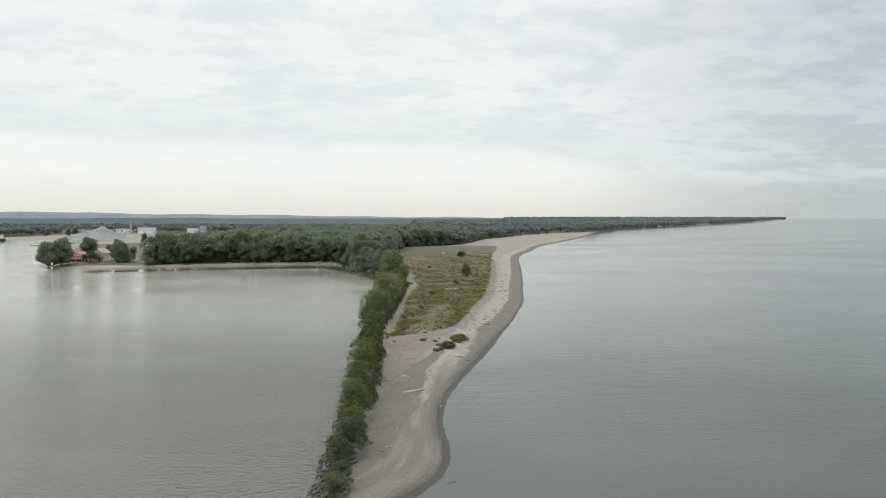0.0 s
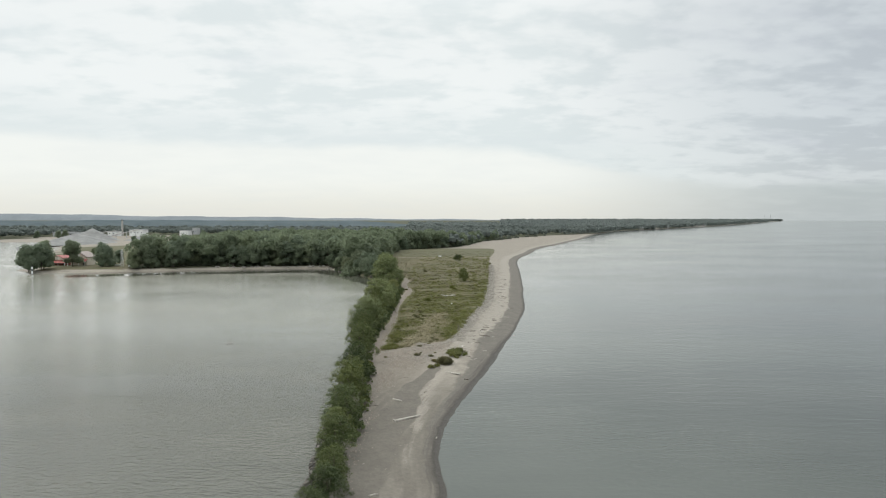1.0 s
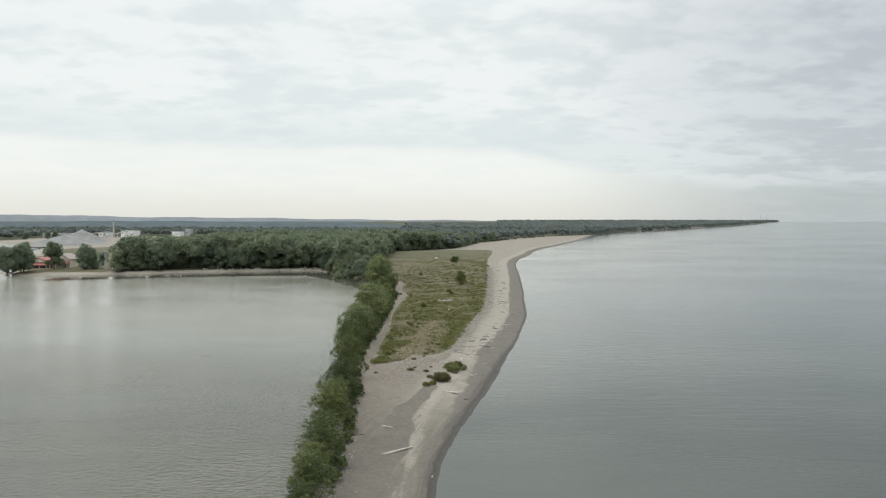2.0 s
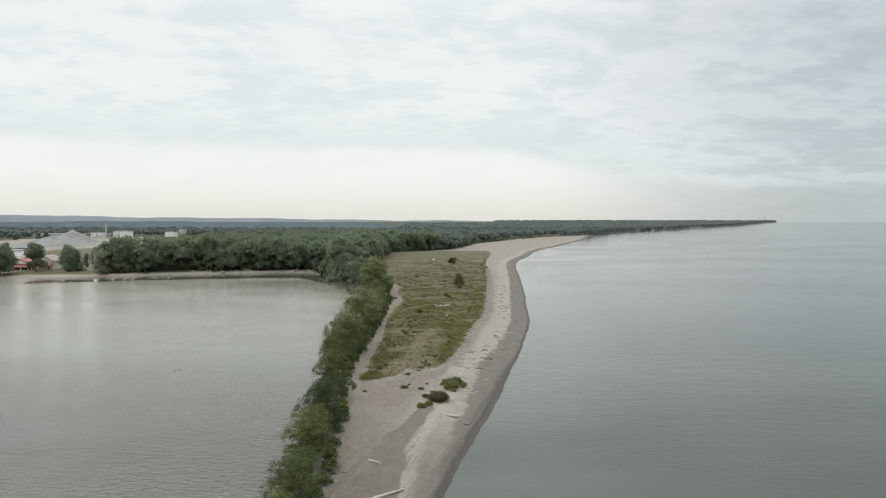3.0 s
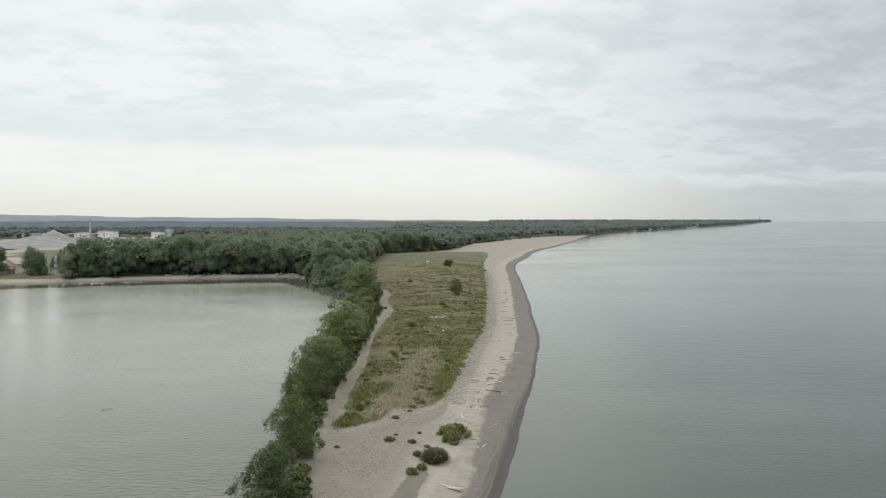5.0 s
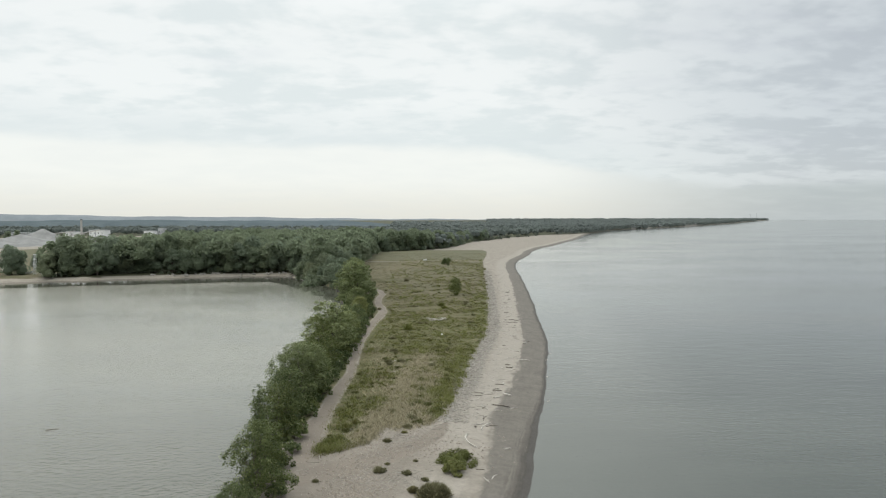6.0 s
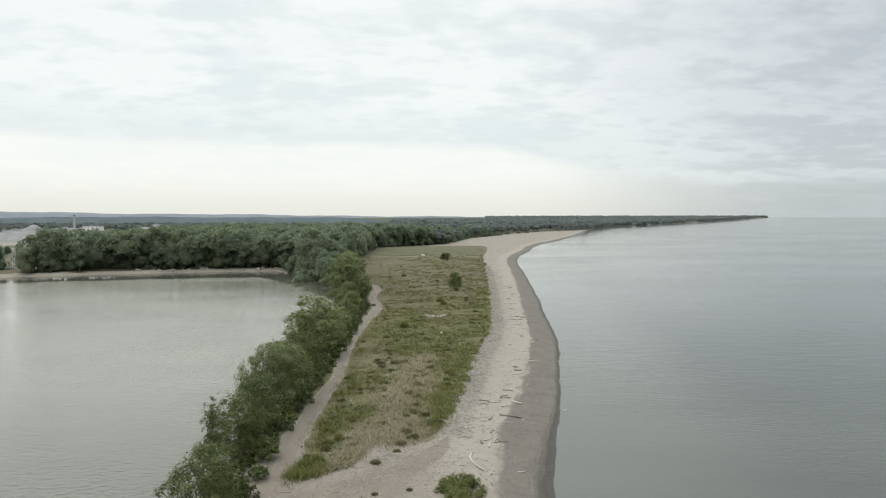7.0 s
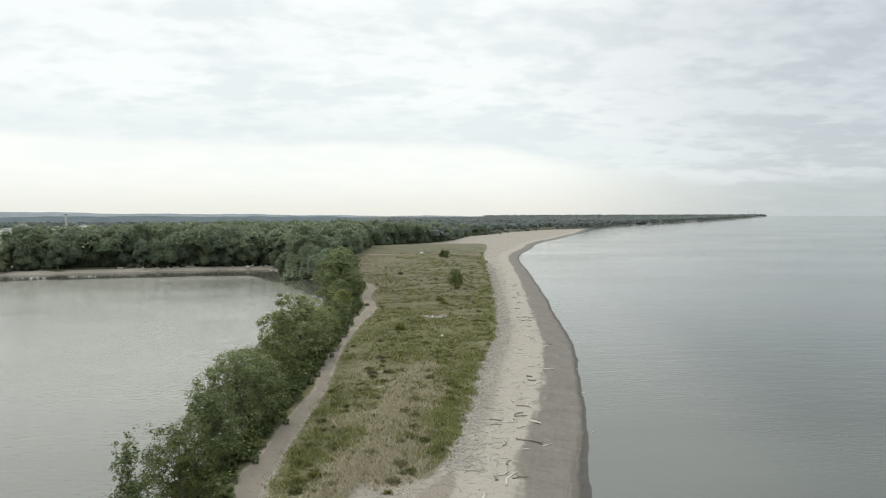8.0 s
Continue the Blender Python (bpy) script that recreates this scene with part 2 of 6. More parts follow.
    silt = m.mix(m.ramp(n1, 0.3, 0.7), (0.136, 0.124, 0.106), (0.118, 0.107, 0.092))
    pool = m.math("ADD", moist, m.math("ADD", off(n1, 0.5), off(n2, 0.5)))
    col = m.mix(m.ramp(pool, 0.40, 0.62, 0.0, 0.95), col, silt)
    # wet sand at the water's edge
    wet = m.mix(n2, (0.036, 0.032, 0.028), (0.062, 0.056, 0.048))
    rim = m.math("ADD", edge, m.math("ADD", off(n1, 0.8), off(lines, 0.6)))
    col = m.mix(m.ramp(m.math("ADD", rim, off(lines, 2.2)), 0.9, 1.9, 0.40, 0.0), col, wet)
    col = m.mix(m.ramp(rim, 0.60, 1.06, 0.88, 0.0), col, wet)
    # footprints, pebbles and blown grains at two scales
    rough = m.math("ADD", m.math("MULTIPLY", m.noise(1.7, 5, 0.7, flat), 0.5), m.math("MULTIPLY", m.noise(11.0, 3, 0.7, flat), 0.5))
    col = m.mix(m.ramp(rough, 0.36, 0.64, 0.0, 1.0), m.mix(1.0, col, (0.86, 0.85, 0.84), "MULTIPLY"), m.mix(1.0, col, (1.13, 1.12, 1.10), "MULTIPLY"))
    # turf
    turf, g2 = turf_colour(m)
    cover = m.math("ADD", m.math("ADD", grass, off(g2, 0.6)), off(n2, 0.45))
    col = m.mix(m.ramp(cover, 0.36, 0.62), col, turf)
    track = m.mix(m.ramp(n1, 0.3, 0.7), (0.188, 0.161, 0.131), (0.160, 0.138, 0.113))
    col = m.mix(m.ramp(m.math("ADD", path, off(n2, 0.9)), 0.36, 0.66), col, track)
    floor = m.mix(n1, (0.050, 0.056, 0.032), (0.085, 0.082, 0.052))
    col = m.mix(m.ramp(m.math("ADD", woods, off(n2, 0.5)), 0.35, 0.6), col, floor)
    grain = m.math("ADD", m.math("MULTIPLY", n2, 0.6), m.math("MULTIPLY", n3, 0.4))
    m.bump(m.math("ADD", grain, m.math("MULTIPLY", across, 0.6)), 0.55, 0.09)
    return m.done(col, m.ramp(rim, 0.15, 1.2, 0.60, 0.95), 0.0, 0.2)


def water_material(name, deep, silt, rough, chop, swell, turn, belt=False):
    m = Nodes(name)
    at = m.place((1.2, 2.0, 1), turn)
    fine = m.noise(0.95 if belt else 0.8, 3, 0.55, at, 0.4)
    cross = m.noise(1.05 if belt else 0.9, 2, 0.5, m.place((0.8, 1.7, 1), turn + 24))
    long = m.noise(0.06, 3, 0.5, m.place((0.7, 2.8, 1), turn - 6))
    patch = m.noise(0.012, 4, 0.6, m.place((0.6, 1.5, 1)))
    paleness = m.ramp(patch, 0.35, 0.68)
    still = None
    if belt:
        calm = m.attr("calm")
        still = m.ramp(m.math("ADD", calm, m.math("MULTIPLY", m.math("SUBTRACT", m.noise(0.05, 3, 0.6), 0.5), 0.5)), 0.35, 0.65)
    if belt:                                              # silty head of the bay, plus low-angle sky sheen put into the colour
        sep = m.node("ShaderNodeSeparateXYZ")
        m.nt.links.new(m.place(), sep.inputs[0])
        paleness = m.math("ADD", m.math("MULTIPLY", paleness, 0.3), m.ramp(sep.outputs[1], 100, 250, 0.0, 0.75))
        paleness = m.math("MULTIPLY", paleness, m.math("SUBTRACT", 1.0, m.math("MULTIPLY", still, 0.9)))
    col = m.mix(paleness, deep, silt)
    if belt:                                              # past the point the two waters run together
        col = m.mix(m.ramp(sep.outputs[1], 30, 68), (0.034, 0.042, 0.036), col)
    else:                                                 # bright sky mirrored along the beach, put in as a paler colour
        col = m.mix(m.ramp(m.math("ADD", m.attr("shallow"), m.math("MULTIPLY", m.math("SUBTRACT", patch, 0.5), 0.4)), 0.1, 1.0, 0.0, 0.7), col, (0.122, 0.124, 0.108))
    h = m.math("ADD", m.math("MULTIPLY", fine, chop), m.math("MULTIPLY", cross, chop * 0.6))
    h = m.math("MULTIPLY", h, m.ramp(patch, 0.32, 0.64, 0.35, 1.25))
    h = m.math("ADD", h, m.math("MULTIPLY", long, swell))
    if not belt:                                          # low wavelets running in to the beach
        h = m.math("ADD", h, m.math("MULTIPLY", m.noise(0.32, 3, 0.5, m.place((0.5, 1.7, 1), -28), 0.6), swell * 3.2))
    if not belt:                                          # smooth along the beach, ruffled further out
        h = m.math("MULTIPLY", h, m.math("SUBTRACT", 1.0, m.math("MULTIPLY", m.attr("lee"), 0.45)))
    if belt:                                              # the wind drops towards the head of the bay
        h = m.math("MULTIPLY", h, m.ramp(sep.outputs[1], 78, 190, 1.0, 0.30))
    gloss = m.ramp(patch, 0.3, 0.7, rough * 0.8, rough * 1.25)
    if belt:                                              # sheltered water under the far bank lies smooth
        h = m.math("MULTIPLY", h, m.math("SUBTRACT", 1.0, m.math("MULTIPLY", still, 0.92)))
        h = m.math("MULTIPLY", h, m.ramp(sep.outputs[1], 22, 66, 0.17, 1.0))
        gloss = m.math("ADD", m.math("MULTIPLY", gloss, m.math("SUBTRACT", 1.0, still)), m.math("MULTIPLY", still, 0.05))
    m.bump(h, 1.0, 1.0)
    m.bsdf.inputs["IOR"].default_value = 1.45 if belt else 1.33       # small waves facing the eye give the bay more sheen
    return m.done(col, gloss, 0.0, 0.5)


def wood_material(name, pale, grey):
    m = Nodes(name)
    at = m.place((1, 1, 1), local=True)
    grain = m.noise(2.0, 5, 0.7, m.place((1.2, 14, 14), local=True))
    col = m.mix(m.ramp(grain, 0.35, 0.65), grey, pale)
    col = m.mix(m.ramp(m.noise(1.3, 3, 0.6, at), 0.55, 0.75, 0.0, 0.5), col, tuple(0.55 * v for v in grey))
    col = m.mix(m.math("MULTIPLY", m.object_random(), 0.45), col, grey)
    m.bump(grain, 0.5, 0.03)
    return m.done(col, 0.85, 0.0, 0.25)


def stone_material():
    m = Nodes("breakwater_stone")
    at = m.place(local=True)
    n1, n2 = m.noise(1.4, 4, 0.65, at), m.noise(9.0, 4, 0.7, at)
    col = m.mix(m.object_random(), (0.042, 0.038, 0.033), (0.128, 0.116, 0.099))
    col = m.mix(m.ramp(n1, 0.4, 0.7, 0.0, 0.6), col, (0.075, 0.071, 0.062))
    col = m.mix(m.ramp(n2, 0.55, 0.8, 0.0, 0.35), col, (0.18, 0.168, 0.147))
    m.bump(m.math("ADD", n1, m.math("MULTIPLY", n2, 0.4)), 0.7, 0.06)
    return m.done(col, 0.88, 0.0, 0.3)


GROUND = ground_material()
# the bay's pale tone is silt and painted sky sheen together
BAY = water_material("bay_water_surface", (0.066, 0.067, 0.052), (0.262, 0.258, 0.218), 0.10, 0.36, 0.03, 12, True)
LAKE = water_material("lake_water_surface", (0.050, 0.057, 0.049), (0.076, 0.083, 0.071), 0.10, 0.062, 0.022, -20)
STONE = stone_material()
RUBBLE = plain("rubble_core", (0.022, 0.020, 0.017), (0.045, 0.041, 0.035), 2.0, 0.95, bump=0.6, local=False)
LEAF_TREE = leaves("broad_leaves", (0.036, 0.054, 0.019), (0.108, 0.132, 0.044), (0.27, 0.29, 0.145), 0.30, turn=0.4)
LEAF_PALE = leaves("silvery_leaves", (0.120, 0.148, 0.058), (0.245, 0.272, 0.132), (0.46, 0.48, 0.31), 0.40)
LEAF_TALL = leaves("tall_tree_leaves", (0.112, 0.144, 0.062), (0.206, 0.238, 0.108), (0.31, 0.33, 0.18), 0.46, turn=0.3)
# leaf green lifted and greyed to carry the haze over the bay
LEAF_WOODS_HAZED = leaves("hazed_woodland_leaves", (0.182, 0.222, 0.154), (0.225, 0.268, 0.188), (0.242, 0.285, 0.198), 0.70, 0.10, 0.2)
# distance haze is mixed into these leaf tones, greyer and bluer than foliage
LEAF_FAR_HAZED = leaves("hazed_far_leaves", (0.142, 0.166, 0.154), (0.168, 0.193, 0.179), (0.176, 0.202, 0.187), 0.45, 0.05)
LEAF_BUSH = leaves("dune_shrub_leaves", (0.095, 0.108, 0.028), (0.165, 0.168, 0.052), (0.24, 0.235, 0.10), 0.3)
LEAF_DUNE = leaves("pale_shrub_leaves", (0.150, 0.168, 0.132), (0.195, 0.210, 0.165), (0.22, 0.235, 0.185), 0.4, 0.1)
LEAF_TUSSOCK = leaves("tussock_blades", (0.070, 0.076, 0.026), (0.125, 0.124, 0.046), (0.20, 0.185, 0.085), 0.3)
LEAF_WILLOW = leaves("dark_shrub_leaves", (0.120, 0.116, 0.062), (0.195, 0.184, 0.104), (0.27, 0.25, 0.15), 0.4)
BLADES = blade_material()
STRAW = leaves("dry_grass_blades", (0.22, 0.192, 0.120), (0.31, 0.275, 0.178), (0.40, 0.36, 0.25), 0.25)
BARK = plain("bark", (0.085, 0.072, 0.055), (0.17, 0.15, 0.12), 3.0, 0.9, bump=0.6)
DRIFT = wood_material("bleached_driftwood", (0.50, 0.47, 0.415), (0.33, 0.305, 0.265))
DRIFT_DARK = wood_material("weathered_driftwood", (0.24, 0.215, 0.18), (0.115, 0.10, 0.085))
LITTER = leaves("beach_litter_wood", (0.17, 0.155, 0.132), (0.40, 0.37, 0.325), (0.58, 0.55, 0.49), 0.02)
PEBBLE = leaves("pebbles", (0.12, 0.108, 0.092), (0.25, 0.228, 0.198), (0.36, 0.335, 0.295), 0.02)
RED_ROOF = plain("red_roof_sheet", (0.27, 0.085, 0.075), (0.34, 0.115, 0.10), 0.6, 0.6)
CREAM = plain("cream_siding", (0.55, 0.49, 0.41), (0.66, 0.60, 0.51), 0.8, 0.75)
SIDING = plain("weathered_siding", (0.32, 0.31, 0.29), (0.42, 0.40, 0.37), 0.5, 0.8)
DULL_ROOF = plain("dull_roof_sheet", (0.27, 0.225, 0.205), (0.34, 0.29, 0.265), 0.5, 0.75)
SLATE = plain("slate_roof", (0.16, 0.17, 0.175), (0.22, 0.225, 0.225), 0.5, 0.8)
RED_WALL = plain("red_siding", (0.24, 0.10, 0.085), (0.30, 0.13, 0.11), 0.8, 0.75)
WHITE = plain("white_paint", (0.62, 0.63, 0.62), (0.76, 0.76, 0.74), 0.7, 0.6)
GREY_SHEET = plain("grey_sheet_metal", (0.30, 0.31, 0.315), (0.42, 0.43, 0.43), 0.4, 0.55)
DARK = plain("dark_paint", (0.035, 0.036, 0.040), (0.06, 0.06, 0.062), 1.0, 0.6)
PANE = plain("window_glass", (0.03, 0.035, 0.04), (0.05, 0.055, 0.06), 1.0, 0.12, spec=0.6)
PALE_ROCK = plain("pale_rock", (0.24, 0.225, 0.20), (0.36, 0.34, 0.305), 1.2, 0.9, bump=0.5)
GRAVEL = plain("crushed_limestone", (0.165, 0.165, 0.158), (0.25, 0.247, 0.235), 0.10, 0.95, bump=0.5, local=False)
# both hill colours have the air's blue haze painted in
RIDGE = plain("hazed_wooded_ridge", (0.166, 0.184, 0.196), (0.205, 0.223, 0.234), 0.006, 1.0, spec=0.0, local=False)
FOOTHILL = plain("hazed_wooded_foothill", (0.082, 0.101, 0.108), (0.108, 0.128, 0.134), 0.03, 1.0, spec=0.0, local=False)
BLUFF = plain("clay_bluff", (0.20, 0.19, 0.165), (0.27, 0.255, 0.225), 0.03, 0.95, local=False)

# ---- the plan ----
# the lake's waterline: x over y
RIGHT_Y = (40, 60, 63, 67, 71, 76.5, 79, 85, 96, 107, 127, 157, 188, 220, 240, 276, 330, 375, 410, 445, 480, 540, 590, 655, 724, 785, 885, 1090, 1180, 1440, 1500, 2010, 2700, 4130, 4700, 5200)
RIGHT_X = (-12, -7.5, -5, -2.6, -0.4, 0.7, 0.9, 0.1, -0.1, 1.3, 6.9, 13.9, 20.8, 26.8, 28.6, 33.2, 39.0, 43.6, 46.6, 51, 57.6, 74, 84, 104, 134, 152, 188, 250, 280, 385, 430, 806, 1271, 2154, 2460, 2600)
# the foot of the breakwater on the bay side
LEFT_Y = (40, 60, 86, 120, 150, 200, 250, 290, 320, 345)
LEFT_X = (-12.4, -13.0, -14.3, -16.6, -18.8, -20.2, -22, -27, -33, -42)
# the bay's far shore: y over x
BAY_X = (-217, -208, -200, -160, -130, -98, -65, -47, -40, -33, -20)
BAY_Y = (362, 342, 347, 356, 366, 374, 380, 352, 339, 320, 300)
# the beach's edge of the turf, the footpath's two edges
TURF_Y = (143, 146.5, 150, 154, 158, 161, 169, 179, 193, 202, 214, 228, 246, 307, 362, 457, 520, 560)
TURF_X = (-14, -10, -5.5, -1.0, 1.6, 2.8, 4.3, 6.0, 8.1, 10, 12.5, 14.6, 16.5, 22, 26.2, 34, 42, 46)
PATH_Y = (120, 131, 140, 149, 154, 161, 168, 174, 182, 193, 206, 217, 226, 234, 242, 250, 258, 268, 280, 290, 298, 307)
PATH_L = (-12.5, -12.6, -13.2, -14.0, -14.4, -13.6, -13.4, -13.1, -12.4, -13.2, -13.5, -13.3, -13.2, -12.9, -12.3, -12.0, -12.9, -14.4, -14.9, -14.4, -15.6, -18.0)
PATH_R = (-7.5, -9.5, -11.3, -11.6, -11.7, -11.7, -11.6, -11.4, -11.1, -11.6, -12.1, -11.9, -11.5, -11.0, -10.2, -9.9, -10.9, -12.7, -13.2, -12.6, -13.9, -16.5)
# the damp hollow behind the beach
POOL_Y = (78, 84, 95, 104, 110, 116, 120, 126, 132)
POOL_X = (-8, -8.0, -7.6, -6.0, -5.0, -5.0, -4.2, -2.3, -0.9)
POOL_W = (2.2, 2.4, 2.4, 2.6, 2.1, 1.9, 1.5, 1.2, 0.6)
# the front of the woods: y over x beside the field, x over y beyond it
WOODS_Y = (560, 600, 650, 760, 835, 905, 1030, 1110, 1195, 1460, 1700, 2100, 2700, 4100, 4700, 5200)
WOODS_X = (-32, 10, 26, 48, 79, 102, 170, 230, 280, 393, 571, 860, 1263, 2127, 2450, 2590)



def eased_shore():
    """The lake's waterline with its corners rounded off."""
    ys = np.arange(0, 700, 0.5)
    xs = np.interp(ys, RIGHT_Y, RIGHT_X)
    k = np.exp(-(np.arange(-16, 17) * 0.5 / 2.6) ** 2 / 2)
    soft = np.convolve(np.pad(xs, 16, mode="edge"), k / k.sum(), mode="valid")
    return np.r_[ys, RIGHT_Y[-11:]], np.r_[soft, RIGHT_X[-11:]]


SHORE_Y, SHORE_X = eased_shore()


def right_x(y):
    return np.interp(y, SHORE_Y, SHORE_X) + 0.14 * np.sin(y * 0.19) + 0.08 * np.sin(y * 0.53 + 1) + 0.06 * np.sin(y * 1.31 + 2 * np.sin(y * 0.11)) + 0.04 * np.sin(y * 2.9)


def left_x(y):
    return np.interp(y, LEFT_Y, LEFT_X) + 0.2 * np.sin(y * 0.9)


def lift(x, y):
    """Far out the sheet rises a little, so that the horizon stands no lower than the earth's."""
    r = np.clip((np.hypot(x, y) - 900) / 3900, 0, 1)
    return 13.0 * r * r * (3 - 2 * r)


def smooth(v, lo, hi):
    """An even step from 0 at lo to 1 at hi (hi may be the lower one)."""
    t = np.clip((v - lo) / (hi - lo), 0, 1)
    return t * t * (3 - 2 * t)


def wave_noise(x, y, k, seed):
    """Cheap smooth noise from a few crossing waves."""
    rng = np.random.RandomState(seed)
    out = 0
    for i in range(6):
        a, f, p = rng.uniform(0, 2 * np.pi), k * rng.uniform(0.6, 1.7), rng.uniform(0, 6.3)
        out = out + np.sin(f * (x * np.cos(a) + y * np.sin(a)) + p)
    return out / 6


def land(x, y):
    """Metres inside the land (negative: out in the water), the distance from the lake, and from the breakwater's foot."""
    slope = np.gradient(np.interp(np.arange(0, 5200.0), SHORE_Y, SHORE_X))
    lean = np.interp(y, np.arange(0, 5200.0), slope)
    d_lake = (right_x(y) - x) / np.sqrt(1 + lean ** 2)
    d_left = x - left_x(y)
    spit = np.minimum(np.minimum(d_lake, d_left), y - 57)
    spit = np.where(y > 345, np.minimum(spit, 345 - y), spit)
    wx, wy = -0.45, 0.893                                   # the channel's bank, running inland
    west = ((x + 209) * wy + (y - 340) * -wx)
    head = y - np.interp(x, BAY_X, BAY_Y) + 1.2 * np.sin(x * 0.25)
    main = np.minimum(np.minimum(head, west), d_lake)
    back = np.minimum(y - 792 + 0.02 * (x + 480), d_lake)
    inland = np.maximum(main, back)
    return np.maximum(spit, inland), d_lake, np.where(y < 340, d_left, 50.0), inland


def height(x, y):
    d, d_lake, d_left, inland = land(x, y)
    beach = np.where(d_lake > 0, 1.7 * (1 - np.exp(-np.maximum(d_lake, 0) / 13.0)), np.maximum(0.11 * d_lake, -3))
    bank = np.where(d_left > 0, 1.55 * (1 - np.exp(-np.maximum(d_left, 0) / 1.5)), np.maximum(0.6 * d_left, -3))
    soft = np.where(inland > 0, 2.0 * (1 - np.exp(-np.maximum(inland, 0) / 4.5)), np.maximum(0.15 * inland, -3))
    ridge = np.where(y < 345, np.minimum(np.minimum(beach, bank), 0.12 * (345 - y)), -3)
    z = np.maximum(ridge, np.minimum(soft, beach))
    z = np.where(d < 0, np.minimum(z, np.maximum(0.11 * d, -3)), z)
    bumps = 0.10 * wave_noise(x, y, 0.45, 3) + 0.06 * wave_noise(x, y, 1.3, 4)
    rise = 1.5 * smooth(inland, 60, 900)
    return z + bumps * smooth(d, 2.5, 9) + rise + lift(x, y)


def straw_amount(x, y):
    """Where the turf has dried to straw: the middle of its southern end."""
    mid = np.interp(y, (146, 160, 175, 200), (-4.0, -3.0, -1.5, 0.5))
    wide = np.interp(y, (146, 155, 165, 180, 205), (5.0, 3.6, 3.4, 3.0, 2.0))
    s = smooth(wide + 1.6 * wave_noise(x, y, 0.55, 51) - np.abs(x - mid), -1.6, 1.8)
    return s * smooth(y, 212, 178)


def turf_amount(x, y):
    edge = np.interp(y, TURF_Y, TURF_X, left=-40)
    inner = np.interp(y, PATH_Y, PATH_R)
    inner = np.where(y > 303, -40, inner)
    g = np.minimum(edge - x, x - inner)
    g = np.minimum(g, (y - 145.0))
    verge = np.where((y > 150) & (y < 303), np.interp(y, PATH_Y, PATH_L) - x, -9)     # grass between path and trees
    g = np.maximum(g, np.minimum(verge, 2.0))
    g = smooth(g, -1.0, 1.4) * smooth(600 - y, 0, 30) * (0.66 + 0.34 * smooth(y - 0.9 * x, 155, 175))
    g = g * (1 - straw_amount(x, y) * (0.22 + 0.53 * smooth(y, 168, 152)))
    bare = smooth(wave_noise(x, 1.6 * y, 1.5, 61), 0.22, 0.45) * smooth(-x, -1.0, 3.0) * smooth(x, -10.2, -9.0) * smooth(y, 168, 174) * smooth(y, 200, 192)      # sandy scrapes
    g = g * (1 - 0.65 * bare)
    track = np.exp(-((y - 455 - 3 * np.sin(x * 0.06)) / 1.7) ** 2)      # sandy track across the field
    return g * (1 - 0.98 * track)


def lush_amount(x, y):
    """Where the turf is greenest: along the beach, by the path's mouth and across the middle."""
    edge = np.interp(y, TURF_Y, TURF_X) - x
    g = 0.9 * smooth(edge, 7.0, 1.0) * smooth(y, 340, 250)
    g = np.maximum(g, 0.75 * smooth(y, 196, 206) * smooth(y, 246, 228))
    return np.maximum(g, 0.8 * smooth(x, -6.5, -9.0) * smooth(y, 205, 180)) * smooth(y, 142, 150)


def path_amount(x, y):
    a, b = np.interp(y, PATH_Y, PATH_L), np.interp(y, PATH_Y, PATH_R)
    main = smooth(np.minimum(x - a, b - x), -0.4, 0.6) * smooth(y, 136, 150) * smooth(309 - y, 0, 4)
    lane = np.interp(x, (-12, -7.5, -3.3, -1.1, 1.3, 3.3), (140, 143.3, 146.6, 149.4, 153.4, 158))      # trodden on to the beach
    side = smooth(2.3 - np.abs(y - lane), -1.2, 1.2) * smooth(x, -13, -11) * smooth(-x, -4.2, -1.5)
    return np.maximum(main, side)


def woods_amount(x, y):
    front = np.interp(y, WOODS_Y, WOODS_X, left=-36)
    _, _, _, inland = land(x, y)
    w = smooth(np.minimum(front - x, inland - 4.0), -1.2, 1.6) * smooth(x + 168, 0, 12)
    w = np.maximum(w, smooth(1 - np.hypot((x + 40) / 13, (y - 341) / 26), 0, 0.25) * smooth(inland, 0.4, 1.2))
    w = np.maximum(w, smooth(inland, 4, 12) * smooth(-x, 540, 560))
    return np.maximum(w, smooth(inland, 200, 300) * smooth(y, 900, 1000) * smooth(front - x, 0, 6))


# ---- making meshes ----
def link_mesh(name, verts, faces, material, parent=None, label="", flat=True):
    me = bpy.data.meshes.new(name)
    me.from_pydata(np.asarray(verts).tolist(), [], faces if isinstance(faces, list) else np.asarray(faces).tolist())
    me.materials.append(material)
    me.update()
    if not flat:
        me.shade_smooth()
    ob = new(name, me)
    ob.parent = parent
    if label:
        tagged(ob, label)
    return ob


def quads_mesh(name, verts, material, parent=None, label="", corners=4):
    """Loose faces of 3 or 4 corners each, quick for very many."""
    verts = np.asarray(verts, dtype=np.float32).reshape(-1, 3)
    n = len(verts)
    me = bpy.data.meshes.new(name)
    me.vertices.add(n)
    me.vertices.foreach_set("co", verts.ravel())
    me.loops.add(n)
    me.loops.foreach_set("vertex_index", np.arange(n, dtype=np.int32))
    me.polygons.add(n // corners)
    me.polygons.foreach_set("loop_start", np.arange(0, n, corners, dtype=np.int32))
    me.materials.append(material)
    me.update(calc_edges=True)
    ob = new(name, me)
    ob.parent = parent
    if label:
        tagged(ob, label)
    return ob


